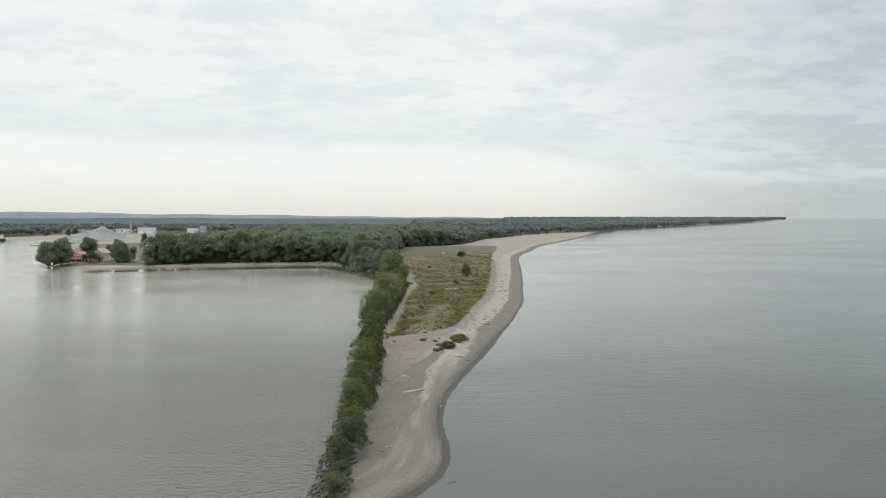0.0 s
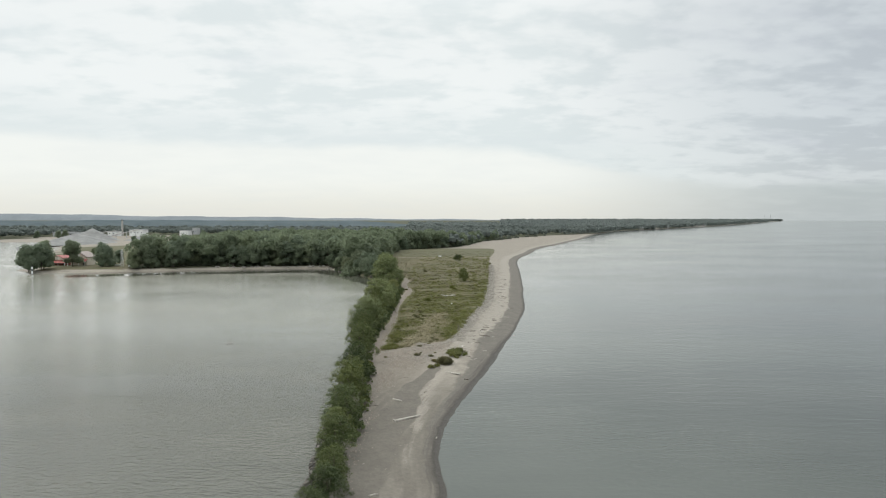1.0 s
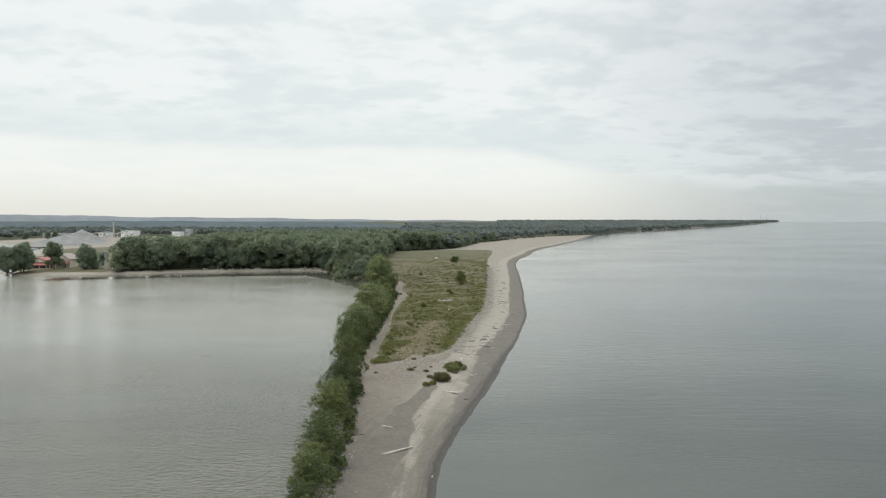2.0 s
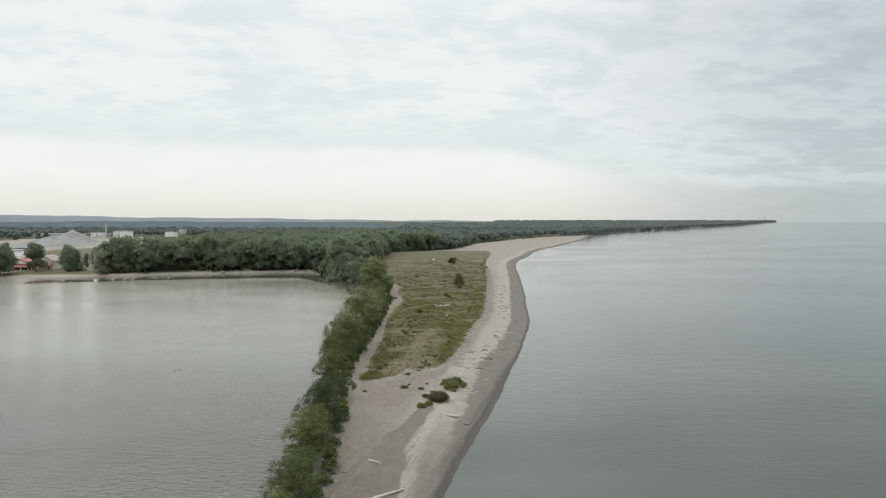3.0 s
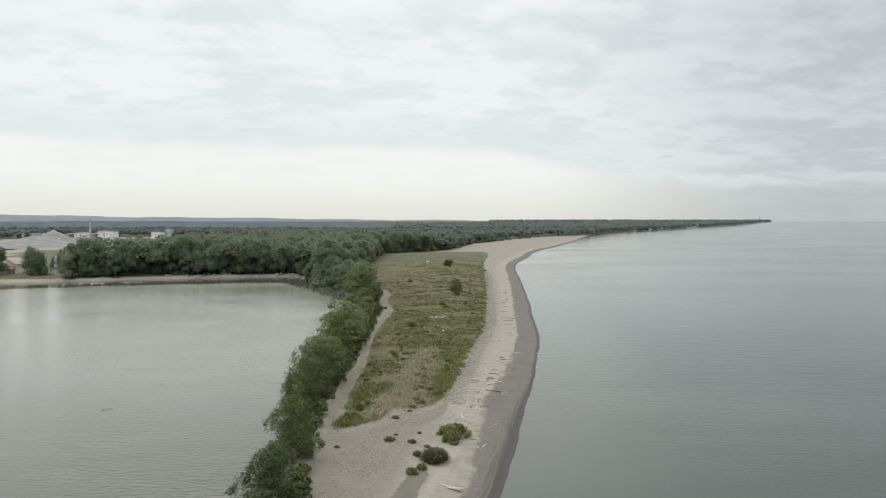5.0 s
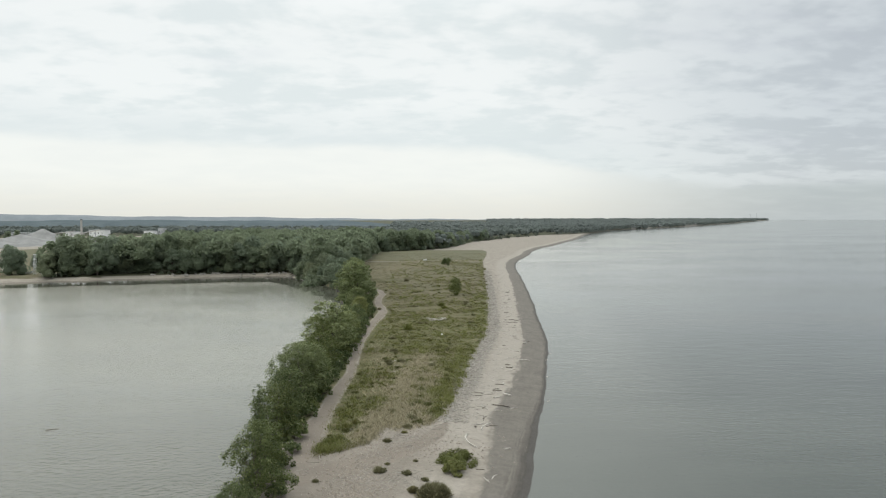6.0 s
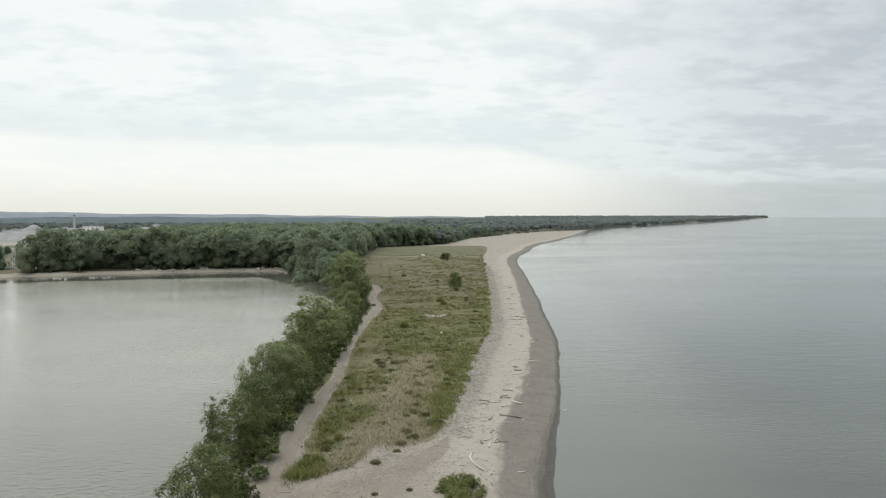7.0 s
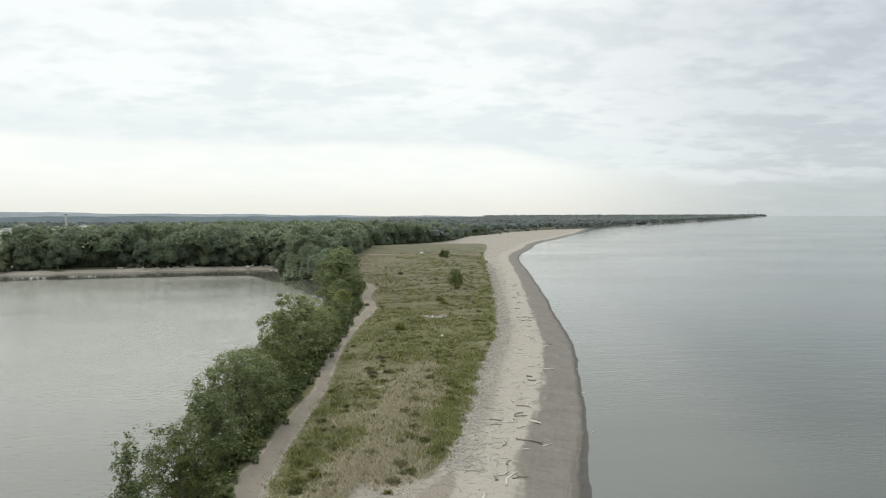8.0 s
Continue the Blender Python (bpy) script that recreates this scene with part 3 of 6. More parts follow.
def part(name, bm, material, parent=None, label="", soft=False):
    me = bpy.data.meshes.new(name)
    bm.to_mesh(me)
    bm.free()
    me.materials.append(material)
    if soft:
        me.shade_smooth()
    ob = new(name, me)
    ob.parent = parent
    if label:
        tagged(ob, label)
    return ob


def empty(name, m):
    ob = new(name)
    ob.matrix_world = m
    ob.empty_display_size = 0.3
    return ob


def box(bm, cx, cy, cz, sx, sy, sz, bevel=0.0, turn=0.0):
    made = bmesh.ops.create_cube(bm, size=1.0, matrix=pose(cx, cy, cz, 0, 0, turn) @ Matrix.Diagonal((sx, sy, sz, 1)))
    if bevel:
        es = {e for v in made["verts"] for e in v.link_edges}
        bmesh.ops.bevel(bm, geom=list(es), offset=bevel, segments=1, affect="EDGES")
    return bm


def tube(bm, points, radii, sides=7):
    """A tapered tube through the points."""
    rings = []
    pts = [Vector(p) for p in points]
    for i, p in enumerate(pts):
        d = (pts[min(i + 1, len(pts) - 1)] - pts[max(i - 1, 0)]).normalized()
        q = d.to_track_quat("Z", "Y")
        rings.append([bm.verts.new(p + q @ Vector((radii[i] * math.cos(a), radii[i] * math.sin(a), 0)))
                      for a in (2 * math.pi * k / sides for k in range(sides))])
    for a, b in zip(rings, rings[1:]):
        for k in range(sides):
            bm.faces.new((a[k], a[(k + 1) % sides], b[(k + 1) % sides], b[k]))
    bm.faces.new(rings[0][::-1])
    bm.faces.new(rings[-1])
    return bm


def leaf_quads(rng, p, nrm, size):
    """A folded leaf spray at each point, facing along its normal."""
    n = len(p)
    nrm = nrm / (np.linalg.norm(nrm, axis=1)[:, None] + 1e-6)
    side = np.cross(nrm, rng.normal(size=(n, 3)))
    side /= np.linalg.norm(side, axis=1)[:, None] + 1e-6
    fore = np.cross(nrm, side)
    s = (size * rng.uniform(0.6, 1.35, n))[:, None]
    droop = nrm * s * 0.18
    q = np.stack((p - fore * s * 0.62 - droop, p + side * s * 0.40, p + fore * s * 0.62 - droop, p - side * s * 0.40), axis=1)
    return q.reshape(-1, 3)


def leaf_cloud(rng, centres, radii, middle, n, size, up=0.5, spread=0.7):
    """n leaf sprays round the clump centres, turned outwards, as loose quads."""
    centres, radii = np.asarray(centres, float), np.asarray(radii, float)
    weight = radii ** 2
    pick = rng.choice(len(centres), n, p=weight / weight.sum())
    d = rng.normal(size=(n, 3))
    d /= np.linalg.norm(d, axis=1)[:, None]
    p = centres[pick] + d * (radii[pick] * rng.uniform(0.35, 1.0, n) ** 0.6)[:, None] * np.array((1, 1, 0.85))
    out = p - np.asarray(middle)
    out /= np.linalg.norm(out, axis=1)[:, None] + 1e-6
    nrm = 0.45 * out + 0.65 * d + rng.normal(size=(n, 3)) * spread * 0.6
    nrm[:, 2] += up
    return leaf_quads(rng, p, nrm, size)


def shell_cloud(rng, heads, n, size, floor=-1e9, up=0.5, loose=0.45, fuzz=1.0):
    """Leaf sprays over the outside of a crown's heaped heads, tufted, as loose quads."""
    hs = np.asarray(heads, float)
    w = hs[:, 3] * (hs[:, 3] + hs[:, 4])
    pick = hs[rng.choice(len(hs), n, p=w / w.sum())]
    d = rng.normal(size=(n, 3))
    d /= np.linalg.norm(d, axis=1)[:, None]
    d[:, 2] = np.where(d[:, 2] < -0.5, -d[:, 2], d[:, 2])
    a = 3.0 * pick[:, 0] + pick[:, 2]
    tuft = 0.09 * np.sin(6.5 * d[:, 0] + a) * np.sin(7.5 * d[:, 1] - a) + 0.08 * np.sin(8.0 * d[:, 2] + 5 * d[:, 0] + 2 * a)
    p = pick[:, :3] + d * pick[:, [3, 3, 4]] * (1 + tuft + fuzz * rng.uniform(-0.13, 0.07, n))[:, None]
    near = ((p[:, None] - hs[None, :, :3]) / (hs[None, :, [3, 3, 4]] * 0.80))
    keep = ((near ** 2).sum(2).min(1) > 1) & (p[:, 2] > floor)
    p, d = p[keep], d[keep]
    nrm = 0.55 * d + rng.normal(size=p.shape) * loose
    nrm[:, 2] += up
    return leaf_quads(rng, p, nrm, size)


# ---- ground, water, distance ----
def make_ground():
    near = np.arange(-66, 9.01, 0.55)
    out = [9]
    while out[-1] < 7500:
        out.append(out[-1] + max(0.8, (out[-1] - 8) * 0.11))
    inn = [-66]
    while inn[-1] > -7500:
        inn.append(inn[-1] - max(0.9, min((-65 - inn[-1]) * 0.09 + 0.9, 400)))
    s = np.array(sorted(set(inn) | set(near.tolist()) | set(out)))
    ys = [-400, -200, -80, 0, 30, 45]
    while ys[-1] < 5100:
        y = ys[-1]
        ys.append(y + (0.8 if 449 < y < 462 else 0.95 if 52 < y < 305 else 2.0 if y <= 52 else max(0.8, (y - 300) * 0.024 + 0.8)))
    ys = np.array(ys)
    S, Y = np.meshgrid(s, ys)
    X = S + np.where(Y > 40, np.interp(Y, SHORE_Y, SHORE_X) + (right_x(Y) - np.interp(Y, SHORE_Y, SHORE_X)) * np.exp(-(S / 25) ** 2), -12)
    X, Yf = X.ravel(), Y.ravel()
    Z = height(X, Yf)
    rows, cols = Y.shape
    i = (np.arange(rows - 1)[:, None] * cols + np.arange(cols - 1)[None]).ravel()
    faces = np.stack((i, i + 1, i + cols + 1, i + cols), axis=1)
    ob = link_mesh("ground", np.stack((X, Yf, Z), axis=1), faces, GROUND, flat=False)
    d, d_lake, d_left, inland = land(X, Yf)
    mid = np.interp(Yf, POOL_Y, POOL_X)
    pools = smooth(np.interp(Yf, POOL_Y, POOL_W) + 0.8 * wave_noise(X, Yf, 0.7, 41) - np.abs(X - mid), -1.0, 1.0) * smooth(Yf, 70, 80) * (Yf < 134)
    bar = np.interp(Yf, (65, 69, 75, 81, 89, 95, 106, 119, 128, 136, 145), (-7.2, -6.0, -4.7, -4.1, -4.0, -3.5, -2.9, -1.8, 0, 2.2, 4.4))
    bar = smooth(np.interp(Yf, (80, 92, 102, 118, 140), (-0.1, 0.1, 0.7, 0.9, 0.8)) + 0.7 * wave_noise(X, Yf, 0.8, 42) - np.abs(X - bar), -1.0, 0.8) * (Yf > 66) * smooth(Yf, 150, 138)
    straw = straw_amount(X, Yf)
    far_bank = (X < -30) & (Yf > 290)
    bar = np.where(far_bank & (inland > 0), 0.55, bar)
    hem = np.interp(Yf, TURF_Y, TURF_X) - X
    hem = smooth(-hem, -1.0, 0.2) * smooth(-hem, 4.2, 1.2) * smooth(Yf, 160, 176) * smooth(Yf, 470, 330)
    shore = np.where(inland > 0, np.minimum(d_lake, np.where(X < -30, 1.6 * inland + 0.9, d_lake)), d_lake)
    for key, v in (("shore", shore), ("grass", np.maximum(turf_amount(X, Yf), smooth(inland, 3.4, 5.0) * (X < -38) * smooth(np.hypot((X + 420) / 165, (Yf - 800) / 240), 0.85, 1.05))),
                   ("path", path_amount(X, Yf)), ("woods", woods_amount(X, Yf)), ("moist", pools), ("bleach", bar), ("straw", straw),
                   ("lush", lush_amount(X, Yf)), ("hem", hem), ("wet", shore / np.where(far_bank, 0.8, np.interp(Yf, (60, 75, 110, 140, 155, 172, 600), (1.7, 1.1, 1.1, 1.5, 1.2, 0.5, 0.7)))),
                   ("damp", shore - np.where(far_bank, 0.6, np.interp(Yf, (92, 99, 110, 125, 145, 160, 172, 187, 230, 600), (1.5, 1.7, 2.2, 3.3, 4.6, 5.9, 5.6, 5.0, 5.2, 5.6))))):
        ob.data.attributes.new(key, "FLOAT", "POINT").data.foreach_set("value", np.asarray(v, dtype=np.float32))
    return tagged(ob, "pale grey-brown sand spit with olive turf and woodland soil", "ground", kind="structure")


def make_water(name, side, material, label):
    """One level sheet, from the spit's middle outwards on its side."""
    ys = np.r_[-400, -100, 0, 40, 60, 100, 150, 200, 250, np.arange(280, 400, 3.0), np.geomspace(400, 5100, 40)]
    mid = np.where(ys < 60, -11.0, np.where(ys < 326, 0.5 * (np.interp(ys, LEFT_Y, LEFT_X) + np.interp(ys, RIGHT_Y, RIGHT_X)),
                                            np.interp(ys, RIGHT_Y, RIGHT_X) - 40))
    out = np.r_[np.arange(0, 300, 5.0), np.geomspace(310, 7000, 18)]
    X = mid[:, None] + side * out[None]
    Y = np.repeat(ys[:, None], len(out), 1)
    Z = lift(X, Y)
    rows, cols = X.shape
    i = (np.arange(rows - 1)[:, None] * cols + np.arange(cols - 1)[None]).ravel()
    f = np.stack((i, i + 1, i + cols + 1, i + cols), axis=1)
    ob = link_mesh(name, np.stack((X.ravel(), Y.ravel(), Z.ravel()), axis=1), f if side > 0 else f[:, ::-1], material, flat=False)
    calm = smooth(land(X.ravel(), Y.ravel())[3], -34, -24) * smooth(X.ravel(), -186, -172)
    ob.data.attributes.new("calm", "FLOAT", "POINT").data.foreach_set("value", np.asarray(calm, dtype=np.float32))
    lee = smooth(land(X.ravel(), Y.ravel())[1], -200, -10)
    ob.data.attributes.new("lee", "FLOAT", "POINT").data.foreach_set("value", np.asarray(lee, dtype=np.float32))
    # strip by the beach where the sky's reflection is painted into the lake colour
    bank = smooth(land(X.ravel(), Y.ravel())[1], -34, -2) * smooth(Y.ravel(), 95, 170)
    ob.data.attributes.new("shallow", "FLOAT", "POINT").data.foreach_set("value", np.asarray(bank, dtype=np.float32))
    return tagged(ob, label, "water", kind="structure")


def make_ridge(name, x0, x1, y0, tops_of, material, label):
    """Wooded hills along the skyline inland, with the haze in their material's colour."""
    xs = np.linspace(x0, x1, 160)
    tops = tops_of(xs)
    v = []
    for k, (dy, share) in enumerate(((0, 0.0), (60, 0.75), (160, 1.0), (300, 0.9))):
        for x, t in zip(xs, tops):
            v.append((x, y0 + dy + 8 * math.sin(x / 60 + k), 2 + (t - 2) * share))
    n = len(xs)
    f = [(k * n + i, k * n + i + 1, (k + 1) * n + i + 1, (k + 1) * n + i) for k in range(3) for i in range(n - 1)]
    ob = link_mesh(name, v, f, material, flat=False)
    return tagged(ob, label, "hills", kind="structure")


make_ground()
make_water("water_bay", -1, BAY, "calm grey-green harbour water with fine ripples")
make_water("water_lake", 1, LAKE, "still blue-grey lake water with faint swell")
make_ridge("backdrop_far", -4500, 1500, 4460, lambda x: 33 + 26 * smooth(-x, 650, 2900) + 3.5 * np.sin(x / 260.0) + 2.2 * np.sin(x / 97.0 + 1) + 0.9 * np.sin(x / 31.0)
           - 16 * smooth(x, -700, 700), RIDGE, "wooded hills on the skyline, haze painted in blue-grey")
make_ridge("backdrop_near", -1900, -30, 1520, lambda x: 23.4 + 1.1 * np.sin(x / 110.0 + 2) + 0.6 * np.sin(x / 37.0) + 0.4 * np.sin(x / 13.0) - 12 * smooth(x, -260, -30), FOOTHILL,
           "low wooded rise behind the harbour, haze painted in dull blue-green")

# ---- the breakwater ----
def surface(x, y):
    return float(height(np.array([float(x)]), np.array([float(y)]))[0])


def stone_meshes():
    made = []
    rng = random.Random(11)
    for k in range(6):
        bm = bmesh.new()
        bmesh.ops.create_cube(bm, size=1.0)
        for v in bm.verts:
            v.co += Vector((rng.uniform(-0.10, 0.10), rng.uniform(-0.09, 0.09), rng.uniform(-0.12, 0.12)))
        bmesh.ops.bevel(bm, geom=bm.edges[:], offset=0.09, segments=1, affect="EDGES")
        me = bpy.data.meshes.new("stone")
        bm.to_mesh(me)
        bm.free()
        me.materials.append(STONE)
        made.append(me)
    return made


def make_breakwater():
    """A long low mound of rubble with courses of armour stone on its bay side."""
    ys = np.arange(54, 322, 1.5)
    v, prof = [], ((-0.9, -0.8), (0.1, 0.15), (0.8, 0.70), (1.5, 1.10), (2.2, 1.15), (2.8, 0.80), (3.3, 0.0))
    for j, y in enumerate(ys):
        x0 = float(left_x(y))
        for k, (dx, z) in enumerate(prof):
            v.append((x0 + dx, y, z + 0.10 * math.sin(1.9 * j + 2.3 * k) - (0.25 if k in (0, 6) else 0)))
    n = len(prof)
    f = [(j * n + k, j * n + k + 1, (j + 1) * n + k + 1, (j + 1) * n + k) for j in range(len(ys) - 1) for k in range(n - 1)]
    f += [tuple(range(n))[::-1], tuple((len(ys) - 1) * n + k for k in range(n))]
    core = link_mesh("breakwater", v, f, RUBBLE, flat=False)
    return tagged(core, "weathered grey stone breakwater along the bay", "breakwater", kind="structure")


BREAKWATER = make_breakwater()


# ---- trees and shrubs ----
def crown_clumps(rng, h, r, low, n_heads, dome=False):
    """Clump centres over a crown of several uneven heads."""
    heads = []
    for k in range(n_heads):
        a = rng.uniform(0, 2 * math.pi)
        d = rng.uniform(0.15, 0.55) * r
        top = h * rng.uniform(0.78, 1.0) if k else h
        base = low + rng.uniform(0, 0.15) * h
        if dome:                                     # round heads heaped up, the widest in the middle
            u = (k + 0.5) / n_heads
            hr = r * rng.uniform(0.36, 0.60)
            hv = hr * rng.uniform(0.75, 1.05)
            z = h - hv - u * (h - 1.6 * hv - max(low, 0)) * rng.uniform(0.85, 1.1)
            a, d = 2.4 * k + rng.uniform(-0.5, 0.5), r * (0.10 + 0.55 * math.sqrt(u)) * rng.uniform(0.8, 1.1)
            heads.append((d * math.cos(a), d * math.sin(a), z, hr, hv))
            continue
        heads.append((d * math.cos(a), d * math.sin(a), 0.5 * (top + base), r * rng.uniform(0.45, 0.68), 0.5 * (top - base)))
    cs, rs = [], []
    for hx, hy, hz, hr, hv in heads:
        for _ in range(int(15 + 7 * hr)):
            u, t = rng.uniform(-1, 1), rng.uniform(0, 2 * math.pi)
            w = math.sqrt(1 - u * u)
            k = rng.uniform(0.60, 1.03)
            taper = 1.0 - 0.30 * max(u, 0)
            cs.append((hx + hr * k * w * math.cos(t) * taper, hy + hr * k * w * math.sin(t) * taper, hz + hv * k * u))
            rs.append((0.19 - 0.10 * max(k - 0.6, 0) / 0.48) * rng.uniform(0.8, 1.15) * r * 1.45)
    for hx, hy, hz, hr, hv in heads:                 # leaders standing out of the outline
        for _ in range(0 if dome else 4):
            a, d = rng.uniform(0, 6.283), rng.uniform(0.1, 0.7) * hr
            cs.append((hx + d * math.cos(a), hy + d * math.sin(a), hz + hv * rng.uniform(0.92, 1.08)))
            rs.append(rng.uniform(0.10, 0.15) * r)
        for _ in range(0 if dome else 5):            # side sprays
            a, d = rng.uniform(0, 6.283), rng.uniform(1.02, 1.30) * hr
            cs.append((hx + d * math.cos(a), hy + d * math.sin(a), hz + hv * rng.uniform(-0.5, 0.6)))
            rs.append(rng.uniform(0.07, 0.12) * r)
    return heads, cs, rs


def crown_cores(rng, heads, sides=9, rings=6, full=0.74):
    """A rough dense inside for each head of a crown, as loose quads."""
    out = []
    for hx, hy, hz, hr, hv in heads:
        g = [[None] * sides for _ in range(rings + 1)]
        for i in range(rings + 1):
            p = math.pi * i / rings
            for j in range(sides):
                a, k = 2 * math.pi * j / sides, full * rng.uniform(0.85, 1.15)
                g[i][j] = (hx + hr * k * math.sin(p) * math.cos(a), hy + hr * k * math.sin(p) * math.sin(a), hz + hv * k * math.cos(p))
        for i in range(rings):
            for j in range(sides):
                out += [g[i][j], g[i + 1][j], g[i + 1][(j + 1) % sides], g[i][(j + 1) % sides]]
    return np.array(out, dtype=float)


def make_tree(name, seed, h, r, low, heads, n_leaf, leaf, leaf_mat, label, category="tree", group="", trunk_r=0.16, spread=0.7, dense=False, dome=False, sprays=0):
    rng, nrng = random.Random(seed), np.random.RandomState(seed)
    root = empty(name, pose(0, 0, 0))
    hs, cs, rs = crown_clumps(rng, h, r, low, heads, dome)
    bm = bmesh.new()
    lean = (rng.uniform(-0.04, 0.04) * h, rng.uniform(-0.04, 0.04) * h)
    tube(bm, [(0, 0, -0.35), (0.02, 0, 0.25 * h), (lean[0], lean[1], 0.5 * h), (1.6 * lean[0], 1.6 * lean[1], 0.82 * h)],
         [trunk_r * 1.35, trunk_r, trunk_r * 0.7, trunk_r * 0.2])
    for hx, hy, hz, hr, hv in hs:
        z0 = rng.uniform(0.12, 0.4) * h
        tube(bm, [(0, 0, z0), (0.45 * hx, 0.45 * hy, 0.5 * (z0 + hz)), (hx, hy, hz + 0.45 * hv)], [trunk_r * 0.6, trunk_r * 0.42, trunk_r * 0.12], 5)
    for c in rng.sample(cs, min(12, len(cs))):
        hd = min(hs, key=lambda q: (q[0] - c[0]) ** 2 + (q[1] - c[1]) ** 2 + (q[2] - c[2]) ** 2)
        tube(bm, [(0.6 * hd[0], 0.6 * hd[1], hd[2] - 0.35 * hd[4]), c], [trunk_r * 0.28, trunk_r * 0.08], 4)
    part("trunk", bm, BARK, root, "grey-brown bark")
    if dense:
        cloud = np.concatenate((shell_cloud(nrng, hs, n_leaf, leaf, -1e9, 0.25, 0.8), crown_cores(rng, hs, 7, 5)))
    elif sprays:                                     # leafy heads, and twigs reaching out of them
        tips, tip_r = [], []
        for _ in range(sprays):
            hx, hy, hz, hr, hv = rng.choice(hs)
            a, u = rng.uniform(0, 6.283), rng.uniform(-0.35, 1.0)
            w, k = math.sqrt(1 - u * u), rng.uniform(0.95, 1.28)
            tips.append((hx + hr * k * w * math.cos(a), hy + hr * k * w * math.sin(a), hz + hv * k * u))
            tip_r.append(rng.uniform(0.15, 0.32) * hr)
        cloud = np.concatenate((shell_cloud(nrng, hs, int(0.42 * n_leaf), leaf, 0.05 * h, 0.45, 0.6, 1.6),
                                leaf_cloud(nrng, cs, [0.9 * q for q in rs], (0, 0, 0.45 * h), int(0.35 * n_leaf), leaf, 0.5, spread),
                                leaf_cloud(nrng, tips, tip_r, (0, 0, 0.45 * h), int(0.5 * n_leaf), leaf, 0.5, spread)))
    else:
        cloud = leaf_cloud(nrng, cs, rs, (0, 0, 0.45 * h), n_leaf, leaf, 0.5, spread)
    quads_mesh("crown", cloud, leaf_mat, root)
    return tagged(root, label, category, group)


def make_shrub(name, seed, w, h, n_leaf, leaf, leaf_mat, label, group="", stems=7):
    rng, nrng = random.Random(seed), np.random.RandomState(seed)
    root = empty(name, pose(0, 0, 0))
    cs, rs, bm = [], [], bmesh.new()
    for _ in range(44):
        a, d = rng.uniform(0, 6.283), math.sqrt(rng.uniform(0, 1))
        z = h * (0.10 + 0.74 * math.sqrt(max(0, 1 - d * d)) * rng.uniform(0.35, 1.0))
        cs.append((0.42 * w * d * math.cos(a), 0.42 * w * d * math.sin(a), z))
        rs.append(rng.uniform(0.08, 0.14) * w)
    for c in rng.sample(cs, stems):
        tube(bm, [(0.15 * c[0], 0.15 * c[1], -0.2), (0.6 * c[0], 0.6 * c[1], 0.5 * c[2]), c], [0.035, 0.025, 0.01], 4)
    part("branchwork", bm, BARK, root)
    quads_mesh("crown", leaf_cloud(nrng, cs, rs, (0, 0, 0.1 * h), n_leaf, leaf), leaf_mat, root)
    return tagged(root, label, "shrub", group)


def make_tussock(name, seed, w, h, n, leaf_mat, label, group="", category="shrub"):
    """Many fine stems fanning up and out from one root, down to the ground all round."""
    rng = np.random.RandomState(seed)
    root = empty(name, pose(0, 0, 0))
    a, d = rng.uniform(0, 6.283, n), np.sqrt(rng.uniform(0, 1, n))
    bx, by = 0.30 * w * d * np.cos(a), 0.30 * w * d * np.sin(a)
    aa = a + rng.normal(0, 0.5, n)
    ln = h * rng.uniform(0.55, 1.1, n) * (1 - 0.25 * d)
    tilt = 0.15 + 0.95 * d * rng.uniform(0.5, 1.2, n)
    out = np.stack((np.cos(aa) * np.sin(tilt), np.sin(aa) * np.sin(tilt), np.cos(tilt)), 1)
    base = np.stack((bx, by, np.full(n, -0.05)), 1)
    tip = base + out * ln[:, None]
    tip[:, 2] = np.maximum(tip[:, 2], 0.08)
    mid = base + out * ln[:, None] * 0.6
    side = np.stack((-np.sin(aa + rng.normal(0, 0.8, n)), np.cos(aa), rng.normal(0, 0.3, n)), 1) * (0.035 + 0.03 * rng.uniform(0, 1, n))[:, None]
    quads_mesh("stalk_spray", np.stack((base, mid - side, tip, mid + side), 1), leaf_mat, root)
    n = n // 3
    base, tip = base[:n], tip[:n]
    u = rng.uniform(0.35, 0.9, n)[:, None]
    p = base + (tip - base) * u + rng.normal(0, 0.05, (n, 3))
    s, f = rng.normal(0, 0.07, (n, 3)), rng.normal(0, 0.07, (n, 3))
    quads_mesh("foliage", np.stack((p - s, p + f, p + s, p - f), 1), leaf_mat, root)
    return tagged(root, label, category, group)


def stand(x, y, s=1.0, turn=0.0, tall=1.0, z=None):
    return Matrix.LocRotScale((x, y, surface(x, y) if z is None else z), Euler((0, 0, turn)), (s, s, s * tall))


def scatter(source, spots):
    """The first spot takes the thing itself, the rest take copies."""
    for m in spots[1:]:
        copy_thing(source, m)
    source.matrix_basis = spots[0]


